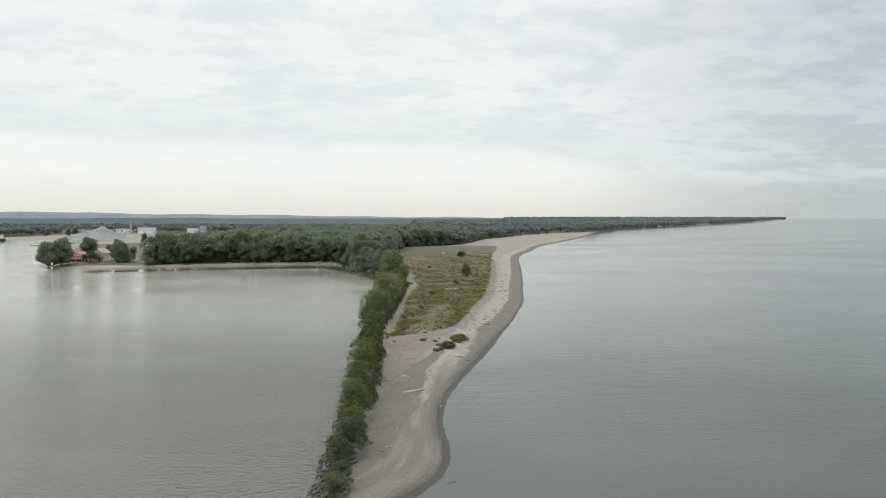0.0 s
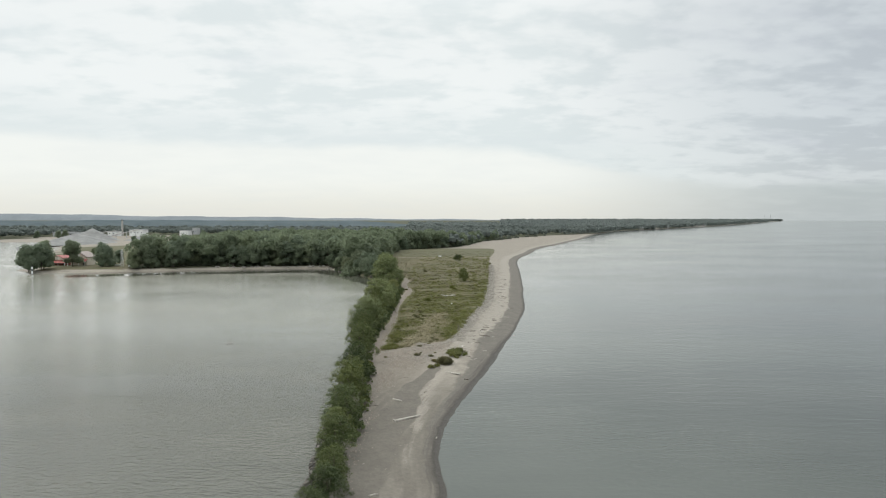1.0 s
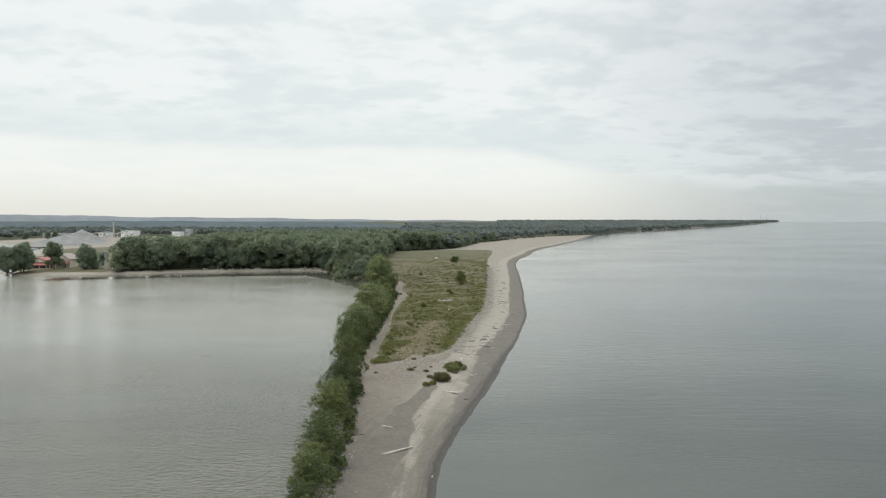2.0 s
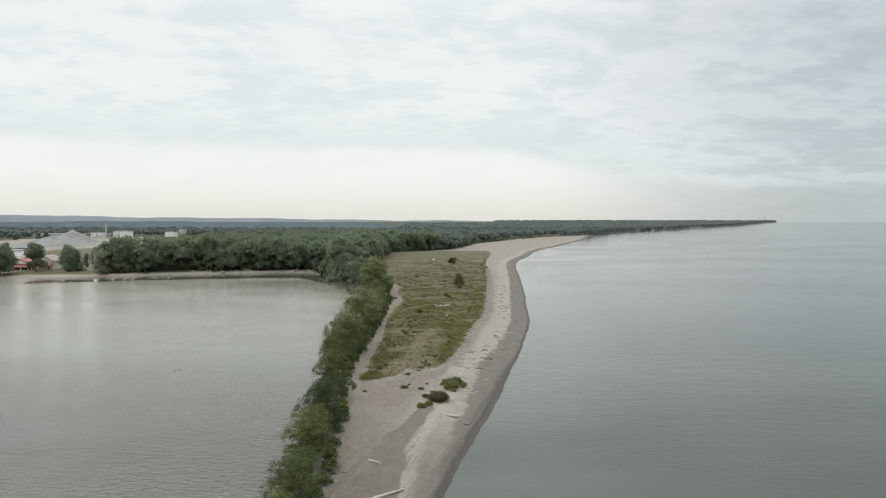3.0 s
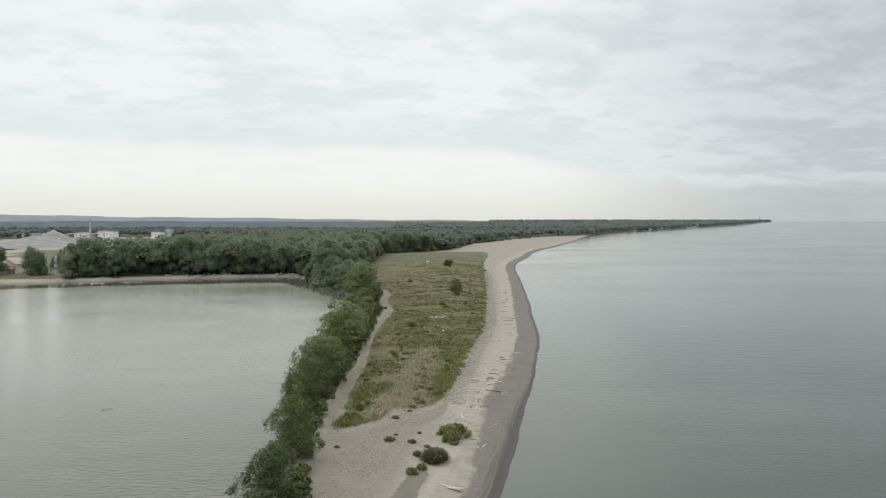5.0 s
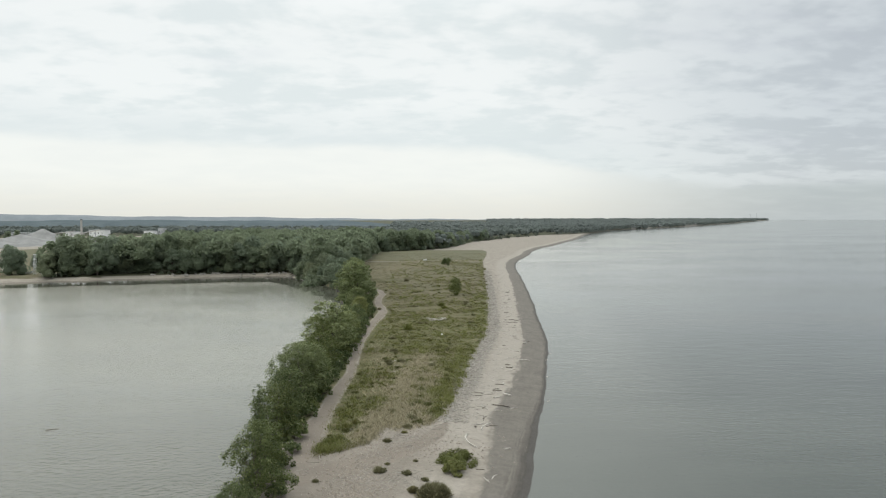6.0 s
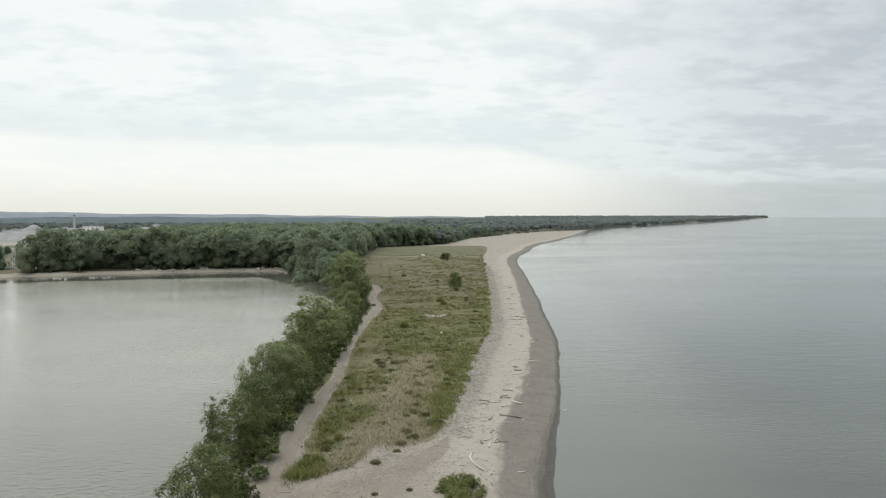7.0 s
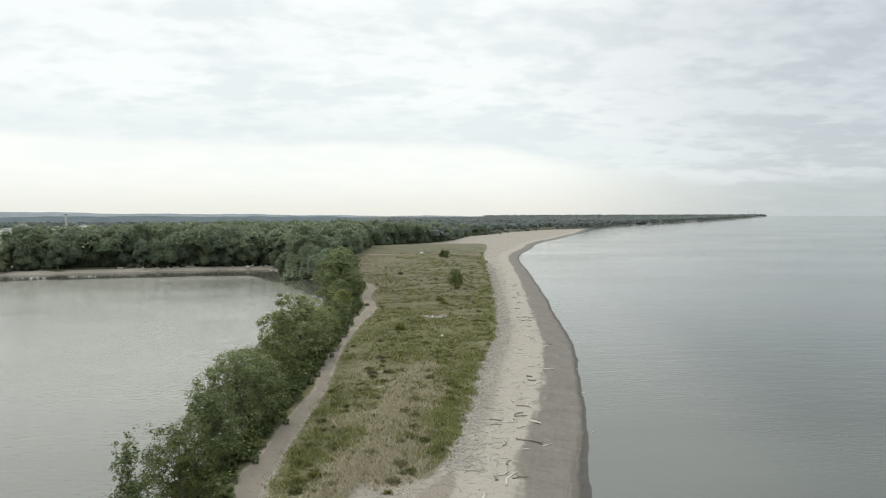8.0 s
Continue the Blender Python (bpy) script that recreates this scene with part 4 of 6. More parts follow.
def plant_breakwater():
    rng = random.Random(5)
    at_y = (60, 80, 95, 110, 130, 150, 165, 185, 210, 240, 270, 300, 316)
    mid_x = (-10.9, -11.6, -12.2, -12.7, -14.3, -16.3, -16.5, -16.8, -16.2, -16.6, -20.6, -23.5, -26)
    half = (1.3, 1.5, 1.95, 2.2, 2.3, 2.35, 2.8, 3.4, 3.4, 3.7, 4.2, 4.8, 5.2)
    kinds = [[] for _ in range(12)]
    # y, height, half width, kind
    main = ((58.5, 2.6, 1.6, 4), (62.5, 3.4, 1.7, 1), (67.5, 2.6, 1.3, 3), (71.5, 3.8, 1.6, 0), (75.5, 4.4, 1.9, 3), (79.5, 4.6, 2.0, 4), (84.0, 4.0, 1.7, 1), (88.5, 5.4, 2.3, 3), (93.0, 4.4, 1.8, 0), (97.5, 5.8, 2.5, 0),
            (103.0, 4.8, 1.9, 4), (108.5, 7.2, 2.6, 2), (115.0, 5.4, 2.1, 1), (120.5, 7.2, 2.6, 3), (127.0, 5.6, 2.1, 4), (134.0, 7.6, 2.8, 0), (141.0, 8.9, 1.7, 6), (150.5, 6.8, 2.5, 2),
            (157.5, 7.0, 2.6, 1), (166.0, 8.7, 4.1, 5), (172.0, 7.4, 2.8, 0), (177.5, 7.8, 2.8, 3), (184.5, 9.4, 3.2, 1), (196.5, 10.2, 4.9, 2), (207.0, 7.2, 3.2, 0), (217.0, 5.6, 2.5, 2), (229.0, 5.4, 2.5, 3), (241.0, 5.8, 2.6, 1),
            (252.0, 7.0, 3.0, 4), (267.0, 13.2, 5.7, 0), (278.0, 12.2, 4.4, 2), (290.0, 12.6, 4.8, 3), (303.0, 11.6, 4.8, 1), (313.0, 11.4, 4.8, 4))
    for y, h, r, which in main:
        x = float(np.interp(y, at_y, mid_x)) + rng.uniform(-0.5, 0.5) - (0.9 if which == 6 else 0) + (0.6 if y < 80 else 0.35 if y < 95 else 0.0)
        if y > 190:
            which = 9 + which % 3
        s = r / (3.4, 3.1, 3.6, 3.2, 3.5, 4.2, 2.2, 3.3, 3.3, 3.4, 3.2, 3.6)[which]
        kinds[which].append(Matrix.LocRotScale((x, y, 0.9 if y < 130 else 1.2), Euler((0, 0, rng.uniform(0, 6.28))), (s, s, 0.1 * h)))
        if y > 92:
            for dy in (rng.uniform(2.6, 3.6), rng.uniform(5.0, 6.5)) if y > 150 else (rng.uniform(2.4, 3.6),):
                h2, s2 = h * rng.uniform(0.22, 0.45), rng.uniform(0.38, 0.58) * r / 3.3
                kinds[7 + rng.randrange(2)].append(Matrix.LocRotScale((x + rng.choice((-0.45, 0.1, 0.5)) * r, y + dy, 0.9),
                                                                      Euler((0, 0, rng.uniform(0, 6.28))), (s2, s2, 0.1 * h2)))
    words = ("bushy green broadleaf tree rooted in the stone breakwater", "dense dark green tree on the stone breakwater",
             "leafy many-stemmed green tree on the stone breakwater", "uneven green broadleaf tree on the stone breakwater",
             "rounded mid-green tree on the stone breakwater", "broad domed pale green tree on the stone breakwater",
             "slender open-crowned green tree standing apart on the breakwater", "low bushy green tree between taller ones on the breakwater",
             "young spreading green tree on the stone breakwater", "tall green broadleaf tree beside the footpath",
             "full-crowned green tree beside the footpath", "tall many-headed green tree beside the footpath")
    for k, spots in enumerate(kinds):
        r, heads, n = ((3.4, 10, 10000), (3.1, 8, 9500), (3.6, 12, 11000), (3.2, 9, 9500), (3.5, 11, 10000), (4.2, 13, 20000), (2.2, 6, 5200), (3.3, 4, 2800), (3.3, 5, 3000), (3.4, 10, 6400), (3.2, 9, 6000), (3.6, 12, 6600))[k]
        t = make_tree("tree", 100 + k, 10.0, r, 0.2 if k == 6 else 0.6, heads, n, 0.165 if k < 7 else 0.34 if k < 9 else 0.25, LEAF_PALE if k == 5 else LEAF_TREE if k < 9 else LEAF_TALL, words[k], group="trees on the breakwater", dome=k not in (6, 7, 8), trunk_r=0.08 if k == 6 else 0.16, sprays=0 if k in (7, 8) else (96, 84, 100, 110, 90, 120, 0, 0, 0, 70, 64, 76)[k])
        scatter(t, spots)
    low = make_shrub("shrub", 61, 2.6, 2.0, 480, 0.28, LEAF_TREE, "low green undergrowth beside the breakwater trees", "undergrowth along the breakwater")
    spots = []
    for y in np.arange(94, 312, 3.8):
        x = float(np.interp(y, at_y, mid_x)) + float(np.interp(y, at_y, half)) * 0.78 + rng.uniform(-0.3, 0.3)
        spots.append(stand(x, y + rng.uniform(-1, 1), rng.uniform(0.55, 1.2), rng.uniform(0, 6.28)))
    for y in np.arange(90, 312, 4.5):
        spots.append(stand(float(left_x(y)) + 1.7, y, rng.uniform(0.55, 0.9), rng.uniform(0, 6.28), z=0.8))
    for y in np.arange(138, 300, 2.2):
        spots.append(stand(float(np.interp(y, PATH_Y, PATH_L)) - rng.uniform(1.3, 2.2), y, rng.uniform(0.5, 1.0), rng.uniform(0, 6.28)))
    scatter(low, spots)


plant_breakwater()


def plant_field():
    a = make_shrub("shrub", 71, 4.6, 1.15, 8000, 0.115, LEAF_BUSH, "low spreading yellow-green shrub on bare sand", "shrubs on the sand")
    a.matrix_basis = stand(3.3, 145.2, 1.0, 0.3)
    b = make_shrub("shrub", 72, 2.6, 1.5, 4200, 0.11, LEAF_BUSH, "rounded yellow-green shrub on bare sand", "shrubs on the sand")
    scatter(b, [stand(2.9, 142.3, 1.0, 1.0), stand(-1.6, 132.4, 0.55, 2.0), stand(-0.6, 133.8, 0.5, 4.0)])
    c = make_tussock("shrub", 73, 3.0, 1.9, 3600, LEAF_WILLOW, "dark olive twiggy shrub on bare sand", "shrubs on the sand")
    scatter(c, [stand(0.8, 136.3, 0.85, 0.5), stand(-1.1, 137.6, 0.3, 2.0), stand(-7, 333, 0.6, 3.5), stand(-12.2, 254, 0.35, 1.5)])
    e = make_tussock("shrub", 75, 3.0, 1.7, 380, LEAF_BUSH, "pale olive grassy shrub in the turf", "shrubs in the turf")
    scatter(e, [stand(-3.7, 221.6, 0.7, 2.5, 1.5), stand(4.6, 262, 0.8, 1.0), stand(5.4, 256, 0.7, 3.0), stand(-10.4, 149.5, 0.55, 2.0, 0.7), stand(-9.6, 150.6, 0.45, 1.0, 0.8)])
    t = make_tree("tree", 130, 6.0, 2.9, 0.3, 8, 5200, 0.26, LEAF_TREE, "single dark rounded tree in the open field", group="trees in the field", trunk_r=0.12, dome=True)
    scatter(t, [stand(9.7, 287.5, 0.80, 0.4, 1.30), stand(10.6, 416, 0.78, 2.0), stand(13.2, 438, 0.55, 3.0)])
    # weed tufts on the sand and along the turf's edge
    w = make_tussock("weed_tuft", 74, 1.1, 0.55, 240, LEAF_WILLOW, "small dark weed tuft on the sand", "weed tufts", "weed")
    rng = random.Random(3)
    spots = [stand(x, y, s, rng.uniform(0, 6)) for x, y, s in ((-4.5, 141.8, 1.2), (-10.3, 139.1, 0.6), (-4.2, 150.2, 0.9), (-2.1, 155.4, 1.0), (-3.8, 143.6, 0.5),
             (-1.8, 141.4, 0.9), (0.0, 140.2, 0.7), (-1.0, 144.8, 0.5))]
    for _ in range(22):
        y = rng.uniform(200, 430)
        x = float(np.interp(y, TURF_Y, TURF_X)) + rng.uniform(-7, 0.3)
        spots.append(stand(x, y, rng.uniform(0.4, 1.5), rng.uniform(0, 6)))
    for _ in range(40):
        y = rng.uniform(158, 330)
        x = rng.uniform(float(np.interp(y, PATH_Y, PATH_R)) + 1, float(np.interp(y, TURF_Y, TURF_X)) - 3)
        spots.append(stand(x, y, rng.uniform(0.6, 1.3), rng.uniform(0, 6)))
    scatter(w, spots)
    g = make_tussock("grass_tussock", 77, 1.0, 0.5, 150, LEAF_TUSSOCK, "dark green grass tussock among straw", "grass tussocks", "grass")
    spots = []
    while len(spots) < 150:
        y = rng.uniform(150, 215) if rng.random() < 0.7 else rng.uniform(215, 330)
        x = rng.uniform(float(np.interp(y, PATH_Y, PATH_R)) + 0.8, float(np.interp(y, TURF_Y, TURF_X)) - 0.6)
        if wave_noise(x, y, 0.5, 33) > -0.12:
            spots.append(stand(x, y, rng.uniform(0.5, 1.25), rng.uniform(0, 6), rng.uniform(0.7, 1.1)))
    scatter(g, spots)


plant_field()


def blades(rng, n, x0, x1, y0, y1, size, keep):
    """Upright leaning blades in tufts, as loose triangles."""
    y = y0 + (y1 - y0) * rng.uniform(0, 1, n) ** 1.9
    a, b = np.where(y > 303, -38.0, np.interp(y, PATH_Y, PATH_R)) + x0, np.interp(y, TURF_Y, TURF_X) + x1
    x = a + (b - a) * rng.uniform(0, 1, n)
    k = keep(x, y) > rng.uniform(0.15, 0.9, n)
    x, y = x[k], y[k]
    per = 7
    m = len(x) * per
    bx = np.repeat(x, per) + rng.normal(0, 0.42, m)
    by = np.repeat(y, per) + rng.normal(0, 0.42, m)
    bz = height(bx, by) - 0.03
    hgt = np.repeat(size * rng.uniform(0.5, 1.5, len(x)), per) * rng.uniform(0.6, 1.2, m)
    a, lean = rng.uniform(0, 6.283, m), rng.uniform(0.5, 1.5, m)
    wide = 0.02 + 0.07 * hgt * rng.uniform(0.6, 1.4, m)
    dx, dy = np.cos(a), np.sin(a)
    base = np.stack((bx, by, bz), 1)
    side = np.stack((-dy * wide, dx * wide, np.zeros(m)), 1)
    tip = base + np.stack((dx * lean * hgt, dy * lean * hgt, hgt), 1)
    return np.stack((base - side, base + side, tip), 1).reshape(-1, 3)


def tufts(rng, n, per, keep):
    """Taller clumps of green in the turf."""
    y = 147 + 320 * rng.uniform(0, 1, n) ** 1.8
    a, b = np.interp(y, PATH_Y, PATH_R), np.interp(y, TURF_Y, TURF_X)
    x = a + (b - a) * rng.uniform(0.02, 1.0, n) ** 0.8
    k = keep(x, y) > rng.uniform(0.1, 0.8, n)
    x, y = x[k], y[k]
    m = len(x) * per
    r = np.repeat(0.16 + 0.75 * rng.uniform(0, 1, len(x)) ** 2.2, per)
    bx, by = np.repeat(x, per) + rng.normal(0, 0.6, m) * r, np.repeat(y, per) + rng.normal(0, 0.6, m) * r
    hgt = (0.12 + 0.6 * r) * rng.uniform(0.5, 1.1, m)
    a, lean = rng.uniform(0, 6.283, m), rng.uniform(0.3, 1.2, m)
    base = np.stack((bx, by, height(bx, by) - 0.03), 1)
    side = np.stack((-np.sin(a), np.cos(a), 0 * a), 1) * (0.03 + 0.05 * rng.uniform(0, 1, m))[:, None]
    tip = base + np.stack((np.cos(a) * lean * hgt, np.sin(a) * lean * hgt, hgt), 1)
    return np.stack((base - side, base + side, tip), 1).reshape(-1, 3)


def sow_grass():
    rng = np.random.RandomState(8)
    patch = lambda x, y: wave_noise(x, y, 0.30, 21) + 0.7 * wave_noise(x, y, 0.9, 22)
    southern = lambda x, y: smooth(y - 0.7 * x, 160, 192)
    green = lambda x, y: turf_amount(x, y) * np.clip(0.62 + 0.7 * patch(x, y) + 0.15 * southern(x, y) - 0.6 * straw_amount(x, y), 0, 1)
    dry = lambda x, y: smooth(turf_amount(x, y), 0.1, 0.4) * np.clip(0.9 * straw_amount(x, y) - 0.35 * patch(x, y), 0, 1)
    v = np.concatenate((blades(rng, 42000, -0.2, 0.8, 144, 340, 0.19, green), blades(rng, 9000, 0.0, 0.5, 290, 540, 0.34, lambda x, y: green(x, y) * smooth(y, 290, 335))))
    ob = tagged(quads_mesh("grass", v, BLADES, corners=3), "rough olive-green dune grass", "grass", kind="stuff")
    for key, of in (("straw", straw_amount), ("lush", lush_amount)):
        ob.data.attributes.new(key, "FLOAT", "POINT").data.foreach_set("value", of(v[:, 0], v[:, 1]).astype(np.float32))
    edge = lambda x, y: turf_amount(x, y) * np.clip(0.48 - 0.1 * straw_amount(x, y) + 0.8 * patch(x, y) + 0.3 * smooth(np.interp(y, TURF_Y, TURF_X) - x, 5, 1), 0, 1)
    tagged(quads_mesh("grass_tufts", tufts(rng, 6800, 28, edge), LEAF_BUSH, corners=3), "green tufts standing in the turf", "grass", kind="stuff")
    v = [blades(rng, 26000, 0.5, -0.5, 146, 215, 0.30, dry)]
    tagged(quads_mesh("dry_grass", np.concatenate(v), STRAW, corners=3), "dry straw-coloured dune grass", "grass", kind="stuff")


sow_grass()


# ---- woods ----
def plant_woods():
    rng = random.Random(31)
    kinds = []
    for k in range(5):
        kinds.append(make_tree("woodland_tree", 200 + k, 15.0, (5.6, 6.2, 5.2, 5.8, 6.4)[k], 0.4, (11, 12, 10, 11, 13)[k], 3300, 0.58, LEAF_WOODS_HAZED,
                               "tall dense tree at the edge of the woods, haze in its green", group="trees along the bay shore", trunk_r=0.28, spread=0.35, dense=True, dome=True))
    spots = [[] for _ in kinds]
    x = -159.0
    while x < -37:
        yb = float(np.interp(x, BAY_X, BAY_Y))
        for row, (dy, h) in enumerate(((6.5, 13.5), (13.5, 16.5))):
            if row == 0 and -150 < x < -118 and rng.random() < 0.75:      # bank kept open here
                continue
            hh = h * rng.uniform(0.8, 1.12) * (0.74 if x > -62 else 1.0)
            xx = x + rng.uniform(-1.5, 1.5) + 2.5 * row
            spots[rng.randrange(5)].append(stand(xx, yb + dy + rng.uniform(-1.5, 2), hh / 15, rng.uniform(0, 6.28)))
        x += rng.uniform(4.6, 6.4)
    for x, y, h in ((-35, 328, 9), (-37, 338, 10), (-43, 344, 8), (-47, 349, 9), (-41, 340, 7), (-52, 357, 9), (-40, 346, 11), (-33, 336, 9.5), (-36, 352, 12), (-33, 362, 11), (-37, 376, 12), (-34, 392, 12), (-38, 410, 13), (-35, 428, 12), (-31, 318, 9)):
        spots[rng.randrange(5)].append(stand(x, y, h / 15, rng.uniform(0, 6.28)))
    # the edge of the woods across the field and along the back of the beach
    for k in range(26):
        y = 566 + 10.5 * k
        x = float(np.interp(y, WOODS_Y, WOODS_X)) - rng.uniform(3, 7)
        spots[rng.randrange(5)].append(stand(x, y + rng.uniform(-3, 3), rng.uniform(9.5, 13) / 15, rng.uniform(0, 6.28)))
    for x in np.arange(-31, 10, 6.0):
        spots[rng.randrange(5)].append(stand(x, 566 + 0.95 * (x + 32) + rng.uniform(-3, 3), rng.uniform(10, 13) / 15, rng.uniform(0, 6.28)))
    for y in np.arange(436, 562, 7.0):
        spots[rng.randrange(5)].append(stand(-37 + rng.uniform(-2, 1.5), y, rng.uniform(10, 13) / 15, rng.uniform(0, 6.28)))
    # trees round the red-roofed houses
    for x, y, h, k in ((-207, 347, 14, 1), (-203.0, 351, 14.5, 0), (-210, 352, 13, 3), (-206, 358, 15, 4), (-196.5, 368, 15, 2), (-181.5, 371, 13.5, 4),
                       (-219, 384, 9, 0), (-188, 402, 8, 3)):
        spots[k].append(stand(x, y, h / 15, rng.uniform(0, 6.28)))
    for x, y, h, k in ((-290, 640, 10, 2), (-275, 700, 11, 1), (-300, 850, 12, 0), (-500, 880, 11, 3), (-540, 900, 10, 4), (-520, 930, 11, 1), (-228, 450, 7, 0), (-236, 470, 6, 3)):
        spots[k].append(stand(x, y, h / 15, rng.uniform(0, 6.28)))
    for t, m in zip(kinds, spots):
        scatter(t, m)
    low = make_shrub("shrub", 62, 4.2, 3.2, 700, 0.5, LEAF_WOODS_HAZED, "dense low scrub at the foot of the woods", "scrub along the bay shore")
    feet = []
    for x in np.arange(-162, -38, 3.4):
        feet.append(stand(x, float(np.interp(x, BAY_X, BAY_Y)) + rng.uniform(4.2, 6.5) + (5 if -150 < x < -118 else 0), rng.uniform(0.5, 1.1), rng.uniform(0, 6.28)))
    for x, y in ((-34.5, 324), (-36, 331), (-39.5, 336.5), (-42.5, 342), (-45.5, 346.5), (-49, 352)):
        feet.append(stand(x, y, rng.uniform(0.6, 0.9), rng.uniform(0, 6.28)))
    for k in range(34):
        y = 560 + 9.6 * k
        feet.append(stand(float(np.interp(y, WOODS_Y, WOODS_X)) + rng.uniform(-2, 2), y, rng.uniform(0.7, 1.3), rng.uniform(0, 6.28)))
    scatter(low, feet)
    pale = make_shrub("shrub", 63, 6.0, 3.6, 1500, 0.40, LEAF_DUNE, "pale grey-green shrub at the back of the beach", "shrubs at the back of the beach")
    scatter(pale, [stand(float(np.interp(y, WOODS_Y, WOODS_X)) + dx, y, s, y) for y, dx, s in ((770, 3, 0.9), (800, 4, 1.1), (826, 1, 1.3), (848, 5, 1.0), (862, 2, 1.4), (885, 6, 1.2), (905, 3, 1.3), (935, 4, 1.1), (960, 6, 1.3), (1000, 4, 1.2))])
    # the woods behind, too many to count
    nr = np.random.RandomState(77)
    lumps = []
    for x in np.arange(-164, -36, 2.6):
        y = float(np.interp(x, BAY_X, BAY_Y)) + nr.uniform(9, 20)
        h = nr.uniform(3.5, 7.5)
        lumps.append(shell_cloud(nr, [(x, y, surface(x, y) + 0.45 * h, 2.6, 0.55 * h)], 460, 0.75))
    for y in np.arange(330, 560, 3.2):
        x, h = nr.uniform(-46, -40), nr.uniform(3.0, 6.5)
        lumps.append(shell_cloud(nr, [(x, y, surface(x, y) + 0.45 * h, 2.4, 0.55 * h)], 220, 0.9))
    tagged(quads_mesh("undergrowth", np.concatenate(lumps), LEAF_WOODS_HAZED), "dense green saplings and brush under the woods", "undergrowth", kind="stuff")

    def crown(n, leaf, r, h, low, heads, floor, up, loose, cores=2, full=0.74):
        """The sunlit top of one tree among many."""
        own = random.Random(int(nr.randint(1e6)))
        hs, _, _ = crown_clumps(own, h, r, low, heads, True)
        return np.concatenate((shell_cloud(nr, hs, n, leaf, floor, up, loose), crown_cores(own, hs[:cores], 6 if cores > 2 else 5, 3, full)))

    def wood(name, material, y0, y1, step, templates, size, label, x_of):
        out = []
        y = y0
        while y < y1:
            st = step(y)
            for x in np.arange(x_of(y), float(np.interp(y, WOODS_Y, WOODS_X, left=-36)) + 1, st):
                xx, yy = x + nr.uniform(-0.4, 0.4) * st, y + nr.uniform(-0.4, 0.4) * st
                if woods_amount(np.array([xx]), np.array([yy]))[0] < 0.4:
                    continue
                t = templates[nr.randint(len(templates))].reshape(-1, 3)
                a, s = nr.uniform(0, 6.28), size(y) * nr.uniform(0.80, 1.15)
                q = np.stack((np.cos(a) * t[:, 0] - np.sin(a) * t[:, 1], np.sin(a) * t[:, 0] + np.cos(a) * t[:, 1], t[:, 2] * nr.uniform(0.9, 1.1)), 1) * s
                out.append(q + np.array((xx, yy, surface(xx, yy))))
            y += st
        ob = quads_mesh(name, np.concatenate(out), material)
        return tagged(ob, label, "woods", kind="stuff")

    near = [crown(640, 1.05, 5.8, 14.4, 5.0, 9, 8.0, 0.35, 0.7) for _ in range(5)]
    wood("woodland", LEAF_WOODS_HAZED, 352, 640, lambda y: 8.2, near, lambda y: 1.04, "dense broadleaf woods behind the bay, haze painted into the green", lambda y: max(-0.62 * y, -168))
    # from here outwards the leaf colour carries the haze
    mid = [crown(30, 2.8, 9.0, 13.0, 2.0, 7, 4.5, 0.9, 0.25, 4, 0.93) for _ in range(6)]
    wood("woodland_beyond", LEAF_FAR_HAZED, 600, 1500, lambda y: 13.5 + (y - 600) * 0.009, mid, lambda y: 0.92 - 0.22 * smooth(y, 1000, 1200), "continuous woods behind the beach, haze painted into the green", lambda y: -0.74 * y)
    far = [crown(16, 4.8, 15, 14.5, 0.0, 6, 4.0, 1.3, 0.15, 3, 0.93) for _ in range(6)]
    wood("woodland_skyline", LEAF_FAR_HAZED, 1500, 4450, lambda y: 22 + (y - 1500) * 0.012, far, lambda y: 0.88, "distant woods along the coast, green dulled by painted haze", lambda y: -0.04 * y if y < 2200 else 0.10 * y)

    # the trees that come down to the water along the far shore
    front = [crown(70, 3.2, 9.0, 12.5, 0.0, 6, 0.3, 0.9, 0.2) for _ in range(5)]
    out, y = [], 1075.0
    while y < 4650:
        x = float(np.interp(y, WOODS_Y, WOODS_X)) - nr.uniform(0, 3)
        t = front[nr.randint(5)].reshape(-1, 3) * nr.uniform(0.75, 1.1)
        a = nr.uniform(0, 6.28)
        q = np.stack((np.cos(a) * t[:, 0] - np.sin(a) * t[:, 1], np.sin(a) * t[:, 0] + np.cos(a) * t[:, 1], t[:, 2]), 1)
        if nr.uniform() > 0.10:
            out.append(q + np.array((x, y, surface(x, y))))
        y += 9 + (y - 1075) * 0.006
    tagged(quads_mesh("woodland_shore", np.concatenate(out), LEAF_FAR_HAZED), "low trees and scrub down to the water on the far shore", "woods", kind="stuff")


plant_woods()


